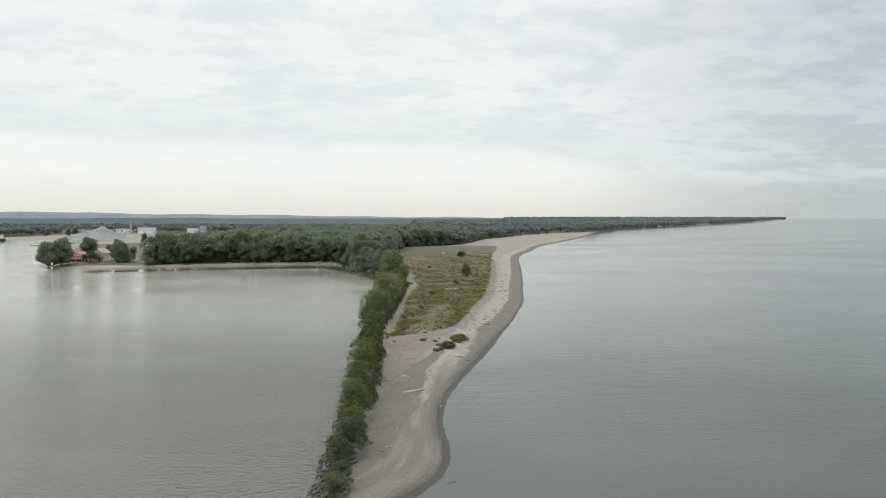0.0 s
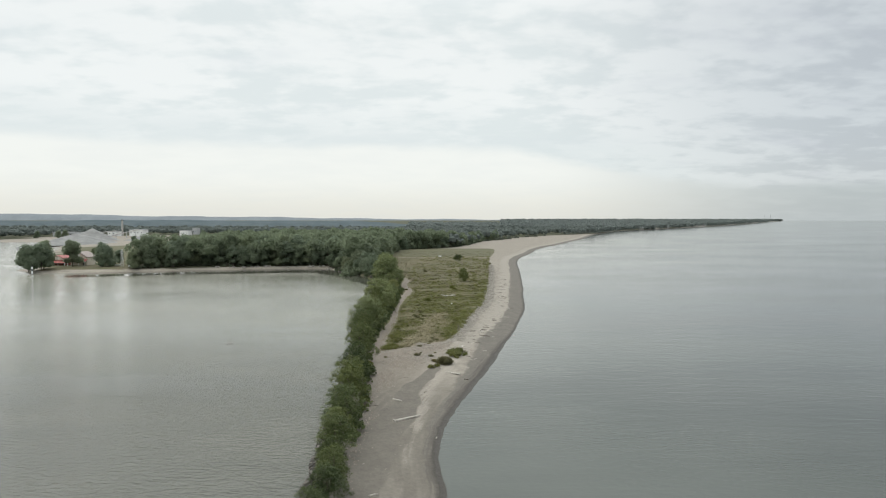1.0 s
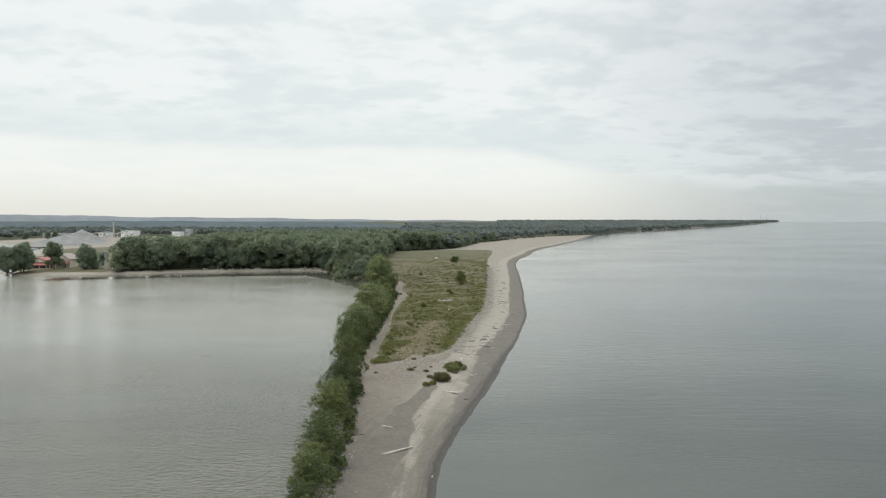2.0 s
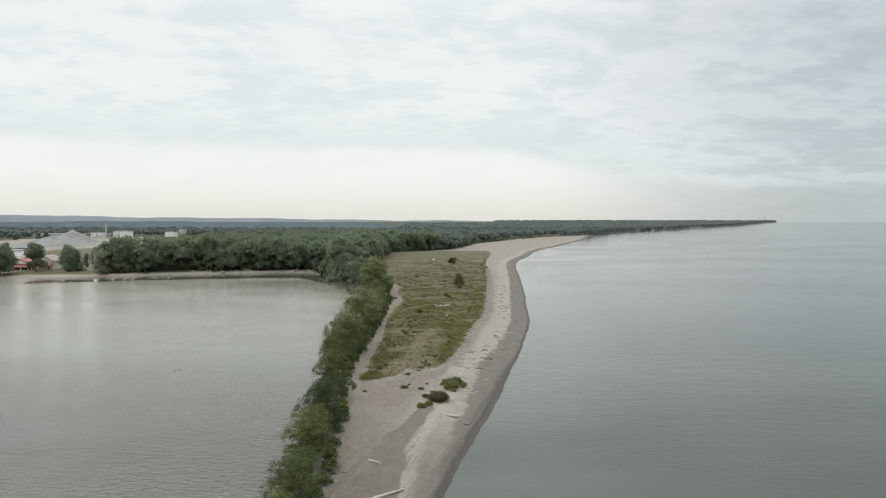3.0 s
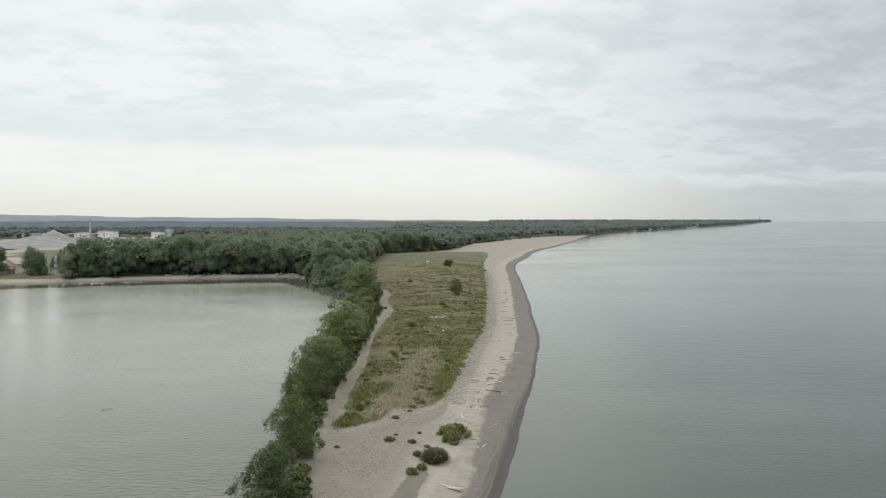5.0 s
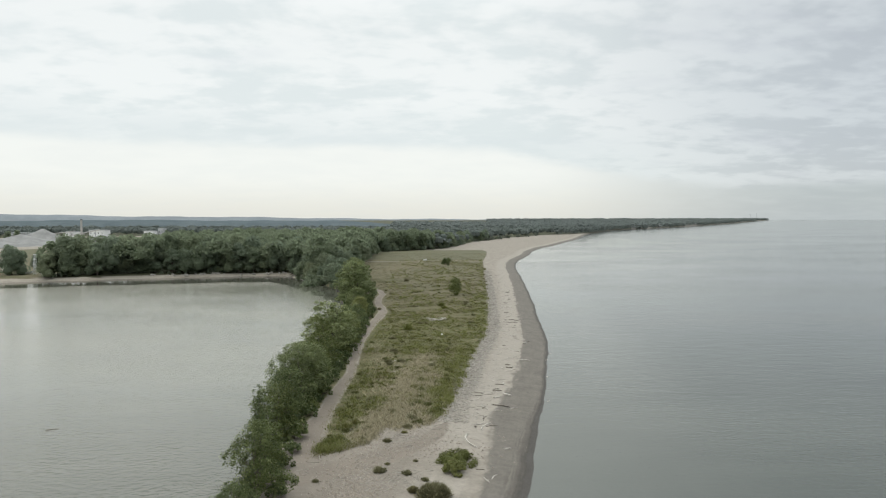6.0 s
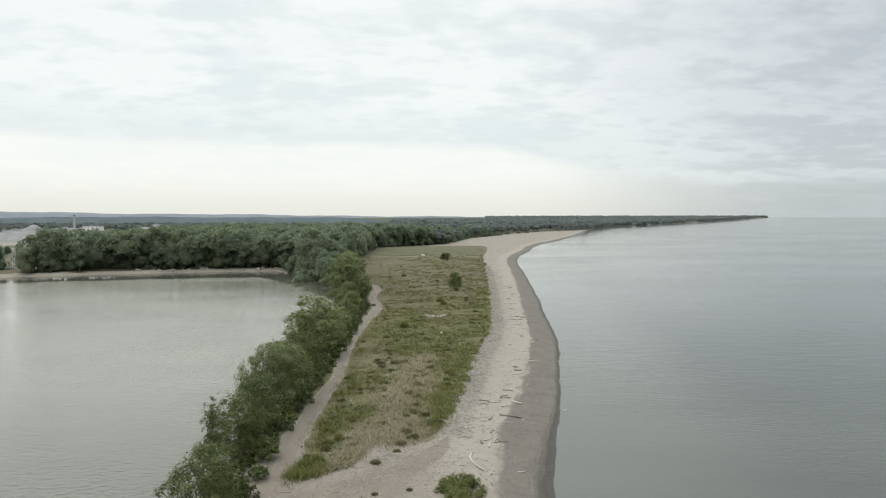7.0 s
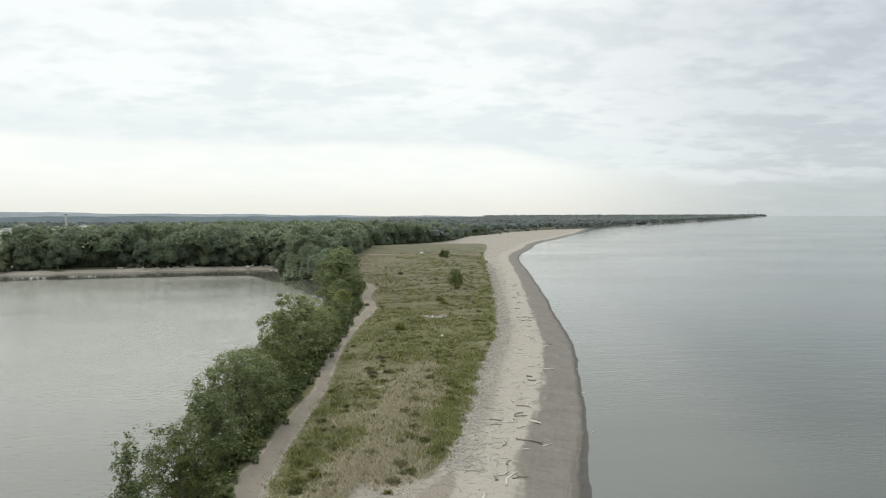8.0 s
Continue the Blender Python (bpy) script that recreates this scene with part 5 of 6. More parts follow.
# ---- driftwood and litter ----
def driftwood(rng, length, thick, bend, material, label, root=True, forks=1):
    thing = empty("driftwood_log", pose(0, 0, 0))
    bm = bmesh.new()
    n = 6
    pts, rad = [], []
    for i in range(n):
        u = i / (n - 1)
        pts.append(((u - 0.5) * length, bend * math.sin(math.pi * u) + rng.uniform(-0.03, 0.03) * length, thick * (0.75 - 0.2 * u) + 0.02 * rng.random()))
        rad.append(thick * (1 - 0.55 * u) * rng.uniform(0.9, 1.1))
    tube(bm, pts, rad, 8)
    part("log", bm, material, thing, soft=True)
    for _ in range(forks):
        u = rng.uniform(0.35, 0.8)
        b = Vector(pts[min(int(u * n), n - 1)])
        a = rng.uniform(0.5, 1.1) * rng.choice((-1, 1))
        d = Vector((math.cos(a), math.sin(a), 0.25)) * length * rng.uniform(0.14, 0.26)
        bm = bmesh.new()
        tube(bm, [b, b + d * 0.5, b + d], [thick * 0.45, thick * 0.33, thick * 0.12], 6)
        part("branch", bm, material, thing, soft=True)
    if root:
        bm = bmesh.new()
        e = Vector(pts[0])
        for k in range(5):
            a = 6.283 * k / 5 + rng.uniform(-0.3, 0.3)
            d = Vector((-0.55, math.cos(a), math.sin(a) * 0.8)) * thick * rng.uniform(1.5, 2.4)
            d.z = max(d.z, -e.z + 0.04)
            tube(bm, [e, e + d * 0.6, e + d], [thick * 0.6, thick * 0.35, thick * 0.12], 5)
        part("root_stub", bm, material, thing, soft=True)
    return tagged(thing, label, "driftwood", "driftwood on the beach")


def strew_driftwood():
    rng = random.Random(19)
    # x, y, length, thickness, heading in degrees, bend, bleached, root, forks
    logs = ((-4.4, 103.5, 4.3, 0.20, 42, 0.10, 1, 1, 0), (-6.3, 111.5, 1.7, 0.13, -30, 0.08, 1, 0, 0), (2.2, 129.6, 2.9, 0.16, 140, 0.12, 1, 1, 2),
            (4.5, 126.4, 0.6, 0.14, 20, 0.0, 0, 1, 0), (-6.5, 78.8, 0.9, 0.09, 30, 0.1, 1, 0, 1), (-7.2, 77.3, 0.7, 0.07, 160, 0.0, 0, 0, 1), (-0.5, 97.3, 0.6, 0.09, 80, 0.0, 1, 0, 0),
            (-9.4, 108.2, 1.2, 0.07, 20, 0.1, 0, 0, 2), (0.7, 70.4, 1.0, 0.06, 15, 0.05, 0, 0, 1), (-2.3, 117.0, 1.0, 0.07, 70, 0.1, 0, 0, 2), (-6.0, 124.5, 1.9, 0.05, 40, 0.2, 0, 0, 2),
            (7.4, 157.0, 3.0, 0.10, 62, 0.25, 1, 0, 0), (5.2, 151.6, 4.1, 0.13, -78, -0.35, 1, 1, 0), (4.3, 157.9, 1.4, 0.06, 10, 0.2, 0, 0, 2), (6.9, 142.0, 1.4, 0.06, 60, 0.1, 1, 0, 0),
            (6.0, 141.0, 1.2, 0.06, -70, 0.0, 1, 0, 1), (10.3, 165.6, 2.4, 0.13, -22, 0.25, 0, 1, 1), (11.9, 165.2, 1.2, 0.07, 30, 0.0, 1, 0, 1), (11.8, 171.4, 1.3, 0.15, -40, 0.1, 1, 1, 1),
            (10.6, 173.2, 1.5, 0.10, 20, 0.1, 0, 0, 1), (11.4, 176.8, 1.3, 0.10, -5, 0.1, 0, 1, 0), (11.0, 181.0, 1.2, 0.07, 10, 0.15, 1, 0, 0), (14.4, 188.3, 1.0, 0.12, 5, 0, 0, 1, 0),
            (14.3, 190.2, 0.8, 0.14, 0, 0, 0, 0, 0), (17.9, 195.0, 1.8, 0.12, -10, 0.1, 1, 1, 1), (20.4, 210.5, 1.6, 0.15, 60, 0.2, 1, 1, 1), (17.2, 201.8, 1.7, 0.09, -16, 0.1, 1, 0, 0),
            (14.2, 203.4, 4.2, 0.06, 12, 0.25, 1, 0, 0), (7.1, 168.0, 1.5, 0.06, 35, 0.1, 1, 0, 2), (7.6, 170.0, 1.1, 0.08, 0, 0.1, 0, 0, 0), (5.6, 143.5, 0.9, 0.07, 0, 0.0, 0, 0, 0),
            (18.4, 227, 1.5, 0.08, 10, 0.1, 1, 0, 1), (19.9, 236, 1.4, 0.09, -15, 0.1, 0, 1, 1), (16.8, 222.5, 2.6, 0.08, 4, 0.1, 1, 0, 0), (7.6, 186.5, 1.6, 0.08, 75, 0.1, 1, 0, 0),
            (13.0, 198.0, 1.7, 0.06, 15, 0.1, 1, 0, 0), (24.0, 262, 1.7, 0.09, 30, 0.1, 1, 0, 1), (27.5, 281, 1.6, 0.10, 70, 0.1, 1, 1, 0), (9.2, 150.0, 0.8, 0.10, 20, 0, 1, 0, 1))
    for x, y, ln, th, head, bend, pale, root, forks in logs:
        z = max(surface(x, y), 0.0) - 0.03
        words = ("bleached pale driftwood log lying on sand" if pale else "dark weathered driftwood piece lying on sand") if ln > 1.3 else \
                ("short bleached driftwood stick on the beach" if pale else "short dark driftwood stub on the beach")
        d = driftwood(rng, ln, 1.05 * th, 1.4 * bend, DRIFT if pale else DRIFT_DARK, words, bool(root), forks)
        d.matrix_basis = pose(x, y, z, 0, 0, head)
    # branches and sticks along the strand line
    kinds = []
    for ln, th, bend, pale, root, forks in ((1.5, 0.065, 0.30, 1, 0, 2), (1.1, 0.065, -0.2, 0, 0, 2), (0.9, 0.085, 0.1, 1, 1, 1), (1.9, 0.06, -0.4, 1, 0, 3), (1.2, 0.085, 0.2, 0, 1, 2)):
        kinds.append((driftwood(rng, ln, th, bend, DRIFT if pale else DRIFT_DARK,
                                "forked bleached branch washed up on the beach" if pale else "forked dark branch washed up on the beach", bool(root), forks), []))
    for _ in range(84):
        y = 157 + 160 * rng.random() ** 1.25
        x = float(right_x(y)) - float(np.interp(y, (146, 160, 200, 320), (6.3, 7.0, 6.8, 8.0))) + rng.gauss(0, 1.1)
        rng.choice(kinds)[1].append(stand(x, y, rng.uniform(0.5, 1.25), rng.uniform(-1.5, 1.5)))
    for thing, spots in kinds:
        scatter(thing, spots)
    # sticks washed into the shallows
    for x, y, ln in ((17.4, 170.0, 0.7), (20.3, 184.5, 0.6), (24.0, 203.0, 0.6), (22.4, 197.0, 0.5)):
        d = driftwood(rng, ln, 0.07, 0.1, DRIFT, "pale driftwood stick in the shallow water", False, 1)
        d.matrix_basis = pose(x + float(right_x(y) - np.interp(y, RIGHT_Y, RIGHT_X)), y, -0.03, 0, 0, rng.uniform(40, 100))
    snag = driftwood(rng, 1.5, 0.08, 0.2, DRIFT_DARK, "dark branch floating on the bay", False, 2)
    snag.matrix_basis = pose(-46, 159.6, -0.04, 0, 0, 20)
    # a patch of pale sand and rubble in the turf, stood in for by short logs
    heap = empty("driftwood_heap", pose(2.9, 236, surface(2.9, 236)))
    for k in range(26):
        bm = bmesh.new()
        x, y, a, ln = rng.uniform(-2.2, 2.2), rng.uniform(-2.2, 2.2), rng.uniform(-1.5, 1.5), rng.uniform(0.4, 1.3)
        z = 0.12 + 0.10 * (k % 3)
        tube(bm, [(x - ln / 2 * math.cos(a), y - ln / 2 * math.sin(a), z), (x, y, z + 0.05), (x + ln / 2 * math.cos(a), y + ln / 2 * math.sin(a), z)], [0.09, 0.12, 0.07], 6)
        part("log", bm, DRIFT, heap, soft=True)
    tagged(heap, "patch of pale sand and rubble in the grass, built of short log shapes", "driftwood")


strew_driftwood()


def sticks(rng, n, spot, lo, hi, thick):
    """Small square sticks lying on the sand, as loose boxes of three faces."""
    x, y = spot(n)
    m = len(x)
    ln = lo + (hi - lo) * rng.uniform(0, 1, m) ** 3.5
    a = rng.normal(0.1, 1.1, m)
    w = thick * rng.uniform(0.6, 1.5, m) * (0.6 + 0.4 * ln / hi)
    dx, dy = np.cos(a), np.sin(a)
    z = height(x, y) - 0.005
    c = np.stack((x, y, z), 1)
    f = np.stack((dx * ln / 2, dy * ln / 2, rng.normal(0, 0.03, m) * ln), 1)
    s = np.stack((-dy * w, dx * w, np.zeros(m)), 1)
    t = np.stack((np.zeros(m), np.zeros(m), 1.6 * w), 1)
    top = np.stack((c - f - s * 0.5 + t, c + f - s * 0.4 + t, c + f + s * 0.4 + t, c - f + s * 0.5 + t), 1)
    near = np.stack((c - f - s, c + f - s, c + f - s * 0.4 + t, c - f - s * 0.5 + t), 1)
    back = np.stack((c + f + s, c - f + s, c - f + s * 0.5 + t, c + f + s * 0.4 + t), 1)
    return np.stack((top, near, back), 1).reshape(-1, 3)


def strew_litter():
    rng = np.random.RandomState(14)

    def belt(n):
        y = 140 + 260 * rng.uniform(0, 1, n) ** 1.35
        a, b = np.interp(y, TURF_Y, TURF_X), right_x(y) - 5.2
        u = rng.beta(0.9, 2.0, n)
        return a - 0.8 + (b - a) * u, y

    def hem(n):
        y = 158 + 230 * rng.uniform(0, 1, n) ** 1.3
        return np.interp(y, TURF_Y, TURF_X) + rng.gamma(1.7, 0.75, n) - 0.2, y

    def lower(n):
        y = rng.uniform(66, 158, n)
        a, b = -9.5 + 0 * y, right_x(y) - 3.5
        x = a + (b - a) * rng.uniform(0, 1, n)
        k = wave_noise(x, y, 0.5, 5) > 0.08
        return x[k], y[k]

    v = [sticks(rng, 2600, belt, 0.08, 1.2, 0.018), sticks(rng, 160, lower, 0.10, 0.9, 0.014), sticks(rng, 700, belt, 0.25, 2.0, 0.035), sticks(rng, 9500, hem, 0.08, 1.0, 0.036),
         sticks(rng, 1500, lambda n: (rng.normal(-4.6, 2.4, n), rng.normal(139.8, 1.9, n)), 0.08, 0.8, 0.016),
         sticks(rng, 1800, lambda n: (rng.normal(-4.8, 3.2, n), rng.normal(151.0, 2.6, n)), 0.08, 0.8, 0.016)]
    tagged(quads_mesh("driftwood_litter", np.concatenate(v), LITTER), "grey sticks and washed-up litter across the beach", "driftwood litter", kind="stuff")

    def stones(n, cx, cy, sx, sy, lo, hi):
        x, y = rng.normal(cx, sx, n), rng.normal(cy, sy, n)
        s = lo + (hi - lo) * rng.uniform(0, 1, n) ** 2
        z = height(x, y)
        c = np.stack((x, y, z), 1)
        a = rng.uniform(0, 6.28, n)
        k = [np.stack((np.cos(a + q) * s * rng.uniform(0.7, 1.2, n), np.sin(a + q) * s * rng.uniform(0.7, 1.2, n), 0 * s), 1) for q in (0, 1.57, 3.14, 4.71)]
        up = np.stack((0 * s, 0 * s, s * rng.uniform(0.5, 0.9, n)), 1)
        out = []
        for i in range(4):
            p, q = c + k[i], c + k[(i + 1) % 4]
            out.append(np.stack((p, q, c + 0.45 * k[(i + 1) % 4] + up, c + 0.45 * k[i] + up), 1))
        out.append(np.stack([c + 0.45 * k[i] + up for i in range(4)], 1))
        return np.stack(out, 1).reshape(-1, 3)

    v = [stones(1500, -6.5, 137, 1.6, 3.5, 0.04, 0.17), stones(420, -9.0, 124, 0.9, 3, 0.04, 0.15), stones(1700, -3.5, 149.5, 5.0, 2.8, 0.03, 0.15),
         stones(200, -9.8, 100, 0.6, 12, 0.05, 0.2)]
    tagged(quads_mesh("pebbles", np.concatenate(v), PEBBLE), "scattered pale pebbles and cobbles on the sand", "pebbles", kind="stuff")


strew_litter()


# ---- small fixed things ----
def stake(x, y, z, h, r, lean, label):
    s = empty("wooden_stake", pose(x, y, z, lean, 0, 0))
    tube_bm = tube(bmesh.new(), [(0, 0, -0.5), (0, 0, 0.6 * h), (0.02, 0, h)], [r, r * 0.95, r * 0.8], 7)
    part("post", tube_bm, DRIFT_DARK, s)
    return tagged(s, label, "stake")


st = stake(4.4, 170.2, surface(4.4, 170.2), 1.25, 0.06, 0, "dark wooden stake at the edge of the grass")
part("rail", tube(bmesh.new(), [(0, 0, 1.05), (0.7, 0.1, 0.95)], [0.035, 0.03], 6), DRIFT_DARK, st)
stake(41.4, 262, 0, 0.55, 0.05, 3, "thin dark stake standing in the lake")
stake(42.3, 263, 0, 0.45, 0.05, -3, "thin dark stake standing in the lake")


def sign_board():
    s = empty("notice_board", pose(0.2, 455.5, surface(0.2, 455.5)))
    part("board", box(bmesh.new(), 0, 0, 0.75, 1.9, 0.10, 0.8, 0.02), WHITE, s, "white painted board")
    for x in (-0.75, 0.75):
        part("post", box(bmesh.new(), x, 0.09, 0.45, 0.09, 0.09, 1.3, 0.01), DRIFT_DARK, s)
    return tagged(s, "low white board beside the sandy track", "board")


sign_board()
bm = bmesh.new()
tube(bm, [(0, 0, 0), (0, 0, 0.30)], [0.13, 0.17], 12)
bucket = part("bucket", bm, WHITE)
bucket.matrix_basis = pose(3.5, 215.1, surface(3.5, 215.1) + 0.25, 70, 0, 30)
tagged(bucket, "white plastic bucket lying in the grass", "bucket")


# ---- the far side of the bay ----
def gable_house(name, x, y, w, d, wall_h, roof_h, turn, wall_mat, label, windows=3, porch=False, roof_mat=RED_ROOF, roof_label="red sheet roof"):
    h = empty(name, pose(x, y, surface(x, y), 0, 0, turn))
    body = part("wall", box(bmesh.new(), 0, 0, wall_h / 2 - 0.2, w, d, wall_h + 0.4), wall_mat, h)
    for side in (-1, 1):                                     # gable ends
        yy = side * d / 2
        link_mesh("gable", [(-w / 2, yy, wall_h), (w / 2, yy, wall_h), (0, yy, wall_h + roof_h), (-w / 2, yy - side * 0.2, wall_h), (w / 2, yy - side * 0.2, wall_h), (0, yy - side * 0.2, wall_h + roof_h)],
                  [(0, 1, 2), (3, 5, 4), (0, 3, 4, 1), (1, 4, 5, 2), (2, 5, 3, 0)], CREAM, h)
    ov = 0.6
    for side in (-1, 1):
        a, b = (0, wall_h + roof_h + 0.15), (side * (w / 2 + ov), wall_h - roof_h * ov / (w / 2) + 0.15)
        v = [(p[0], yy, p[1] + t) for t in (0, 0.2) for yy in (-d / 2 - ov, d / 2 + ov) for p in (a, b)]
        link_mesh("roof_slope", v, [(0, 1, 3, 2), (4, 6, 7, 5), (0, 4, 5, 1), (2, 3, 7, 6), (0, 2, 6, 4), (1, 5, 7, 3)], roof_mat, h, roof_label)
    for k in range(windows):
        xx = (k - (windows - 1) / 2) * w / windows
        win = part("window", box(bmesh.new(), xx, -d / 2 - 0.03, wall_h * 0.55, 1.3, 0.12, 1.3, 0.02), WHITE, h)
        part("pane", box(bmesh.new(), xx, -d / 2 - 0.10, wall_h * 0.55, 1.05, 0.05, 1.05), PANE, win)
    part("window", box(bmesh.new(), 0, -d / 2 - 0.03, wall_h + roof_h * 0.35, 1.2, 0.12, 1.0, 0.02), WHITE, h)
    part("door", box(bmesh.new(), w * 0.30, -d / 2 - 0.06, 1.0, 1.0, 0.10, 2.1, 0.02), DARK, h)
    if porch:
        v = [(-w / 2 - 0.5, -d / 2, wall_h * 0.72), (w / 2 + 0.5, -d / 2, wall_h * 0.72), (w / 2 + 0.5, -d / 2 - 3.2, wall_h * 0.48), (-w / 2 - 0.5, -d / 2 - 3.2, wall_h * 0.48)]
        v += [(a, b, c + 0.18) for a, b, c in v]
        link_mesh("porch_roof", v, [(3, 2, 1, 0), (4, 5, 6, 7), (0, 1, 5, 4), (1, 2, 6, 5), (2, 3, 7, 6), (3, 0, 4, 7)], RED_ROOF, h, "red porch roof")
        for k in range(4):
            part("porch_post", box(bmesh.new(), -w / 2 + k * w / 3, -d / 2 - 3.0, wall_h * 0.23, 0.2, 0.2, wall_h * 0.48 + 0.4), WHITE, h)
    return tagged(h, label, "house", "houses on the point")


gable_house("house", -199.5, 384, 9.0, 9, 4.6, 2.6, 0, CREAM, "cream gabled house with a red porch roof", 3, True, DULL_ROOF, "dull pinkish-grey sheet roof")
gable_house("house", -211.5, 384, 11, 8, 3.0, 2.2, 0, RED_WALL, "low pavilion with a red roof among trees", 4, True)


def beacon(x, y):
    b = empty("navigation_light", pose(x, y, surface(x, y)))
    part("base", tube(bmesh.new(), [(0, 0, -0.4), (0, 0, 0.5)], [0.8, 0.8], 10), STONE, b)
    part("tower", tube(bmesh.new(), [(0, 0, 0.5), (0, 0, 2.0)], [0.42, 0.40], 12), WHITE, b, "white painted lower tower")
    part("band", tube(bmesh.new(), [(0, 0, 2.0), (0, 0, 2.8)], [0.395, 0.39], 12), DARK, b)
    part("upper_tower", tube(bmesh.new(), [(0, 0, 2.8), (0, 0, 4.0)], [0.40, 0.38], 12), WHITE, b)
    part("lantern", tube(bmesh.new(), [(0, 0, 4.0), (0, 0, 4.5), (0, 0, 4.7)], [0.25, 0.25, 0.05], 10), PANE, b)
    return tagged(b, "small white shore light with a dark band", "beacon")


def bank_boulders():
    """Pale rocks and broken slabs at the water's edge across the bay."""
    rng = random.Random(47)
    bm = bmesh.new()
    bmesh.ops.create_cube(bm, size=1.0)
    for v in bm.verts:
        v.co += Vector((rng.uniform(-0.16, 0.16), rng.uniform(-0.16, 0.16), rng.uniform(-0.16, 0.16)))
    bmesh.ops.bevel(bm, geom=bm.edges[:], offset=0.14, segments=2, affect="EDGES")
    rock = part("boulder", bm, PALE_ROCK)
    tagged(rock, "pale angular rock on the far bank", "rock", "rocks on the far bank")
    spots = []
    for x0, x1, n, inset in ((-62, -37, 26, 0.6), (-122, -92, 22, 3.0), (-92, -64, 10, 1.6)):
        for _ in range(n):
            x = rng.uniform(x0, x1)
            y = float(np.interp(x, BAY_X, BAY_Y)) + inset + rng.uniform(-0.6, 1.2)
            k = rng.uniform(0.5, 1.5)
            spots.append(Matrix.LocRotScale((x, y, max(surface(x, y), 0) + 0.12 * k), Euler((rng.uniform(-0.3, 0.3), rng.uniform(-0.3, 0.3), rng.uniform(0, 6.28))), (k * 1.3, k, 0.6 * k)))
    scatter(rock, spots)


bank_boulders()


beacon(-202.5, 342.5)


def lattice_mast(x, y):
    m = empty("lattice_mast", pose(x, y, surface(x, y)))
    for dx, dy in ((-0.35, -0.35), (0.35, -0.35), (0.35, 0.35), (-0.35, 0.35)):
        part("leg", tube(bmesh.new(), [(dx * 1.5, dy * 1.5, -0.3), (dx, dy, 9.0)], [0.10, 0.07], 6), WHITE, m)
    for z in (2.2, 4.4, 6.6, 8.8):
        part("platform", box(bmesh.new(), 0, 0, z, 1.0, 1.0, 0.10, 0.02), WHITE, m)
    return tagged(m, "white lattice marker mast on the shore", "mast")


lattice_mast(-172.5, 373)


def flagpole(x, y, h):
    p = empty("flagpole", pose(x, y, surface(x, y)))
    part("base", tube(bmesh.new(), [(0, 0, -0.2), (0, 0, 0.3)], [0.35, 0.3], 8), STONE, p)
    part("pole", tube(bmesh.new(), [(0, 0, 0.3), (0, 0, 0.6 * h), (0, 0, h)], [0.16, 0.13, 0.08], 8), WHITE, p, "white painted pole")
    return tagged(p, "tall white pole standing by the shore shed", "pole", "poles by the shed")


flagpole(-167.6, 374.5, 9.5)
flagpole(-165.0, 373.0, 8.0)


def dinghy(x, y, turn):
    """A small open boat hauled out on the bank."""
    b = empty("boat", pose(x, y, surface(x, y), 0, 0, turn))
    bm = bmesh.new()
    rings = []
    for u, w, k in ((-1.0, 0.75, 0.15), (-0.5, 1.0, 0.05), (0.2, 1.0, 0.05), (0.7, 0.65, 0.15), (1.0, 0.06, 0.55)):
        rings.append([bm.verts.new((2.6 * u, 0.95 * w * c, 0.15 + k + 0.85 * z)) for c, z in ((-1, 1), (-0.75, 0.3), (0, 0), (0.75, 0.3), (1, 1))])
    for p, q in zip(rings, rings[1:]):
        for i in range(4):
            bm.faces.new((p[i], p[i + 1], q[i + 1], q[i]))
    bm.faces.new(rings[0])
    part("hull", bm, WHITE, b, "white painted hull")
    for u in (-0.9, 0.6):
        part("thwart", box(bmesh.new(), u, 0, 0.75, 0.3, 1.6, 0.06, 0.01), SIDING, b)
    return tagged(b, "small white boat hauled out on the bank", "boat")


dinghy(-176.0, 372.5, 25)

part_box = box(bmesh.new(), 0, 0, 0.9, 3.0, 2.0, 2.2, 0.05)
shed = part("shed", part_box, WHITE)
shed.matrix_basis = pose(-166.5, 371, surface(-166.5, 371))
tagged(shed, "small white shed beside the mast", "shed")


def stockpile(x, y, rx, ry, h, seed):
    rng = random.Random(seed)
    bm = bmesh.new()
    rings, sides = 9, 40
    top = bm.verts.new((0, 0, h))
    last = None
    for k in range(1, rings + 1):
        u = k / rings
        ring = []
        for i in range(sides):
            a = 2 * math.pi * i / sides
            w = 1 + 0.10 * math.sin(3 * a + seed) + 0.05 * math.sin(7 * a + 2 * seed)
            z = h * (1 - u) ** 1.08 - 0.6 * u + 0.12 * rng.uniform(-1, 1)
            ring.append(bm.verts.new((rx * u * w * math.cos(a), ry * u * w * math.sin(a), z)))
        for i in range(sides):
            j = (i + 1) % sides
            bm.faces.new((top, ring[i], ring[j]) if last is None else (last[i], ring[i], ring[j], last[j]))
        last = ring
    ob = part("stockpile", bm, GRAVEL, soft=True)
    ob.matrix_basis = pose(x, y, surface(x, y) - 0.2)
    return tagged(ob, "pale grey cone of crushed stone on the dock", "stockpile", "stockpiles on the dock")


stockpile(-386, 715, 38, 56, 10.5, 1)
stockpile(-419, 810, 33, 26, 14.5, 2)
stockpile(-368, 700, 26, 30, 6.5, 3)
stockpile(-445, 860, 34, 24, 9.0, 4)
stockpile(-350, 800, 26, 20, 7.5, 5)


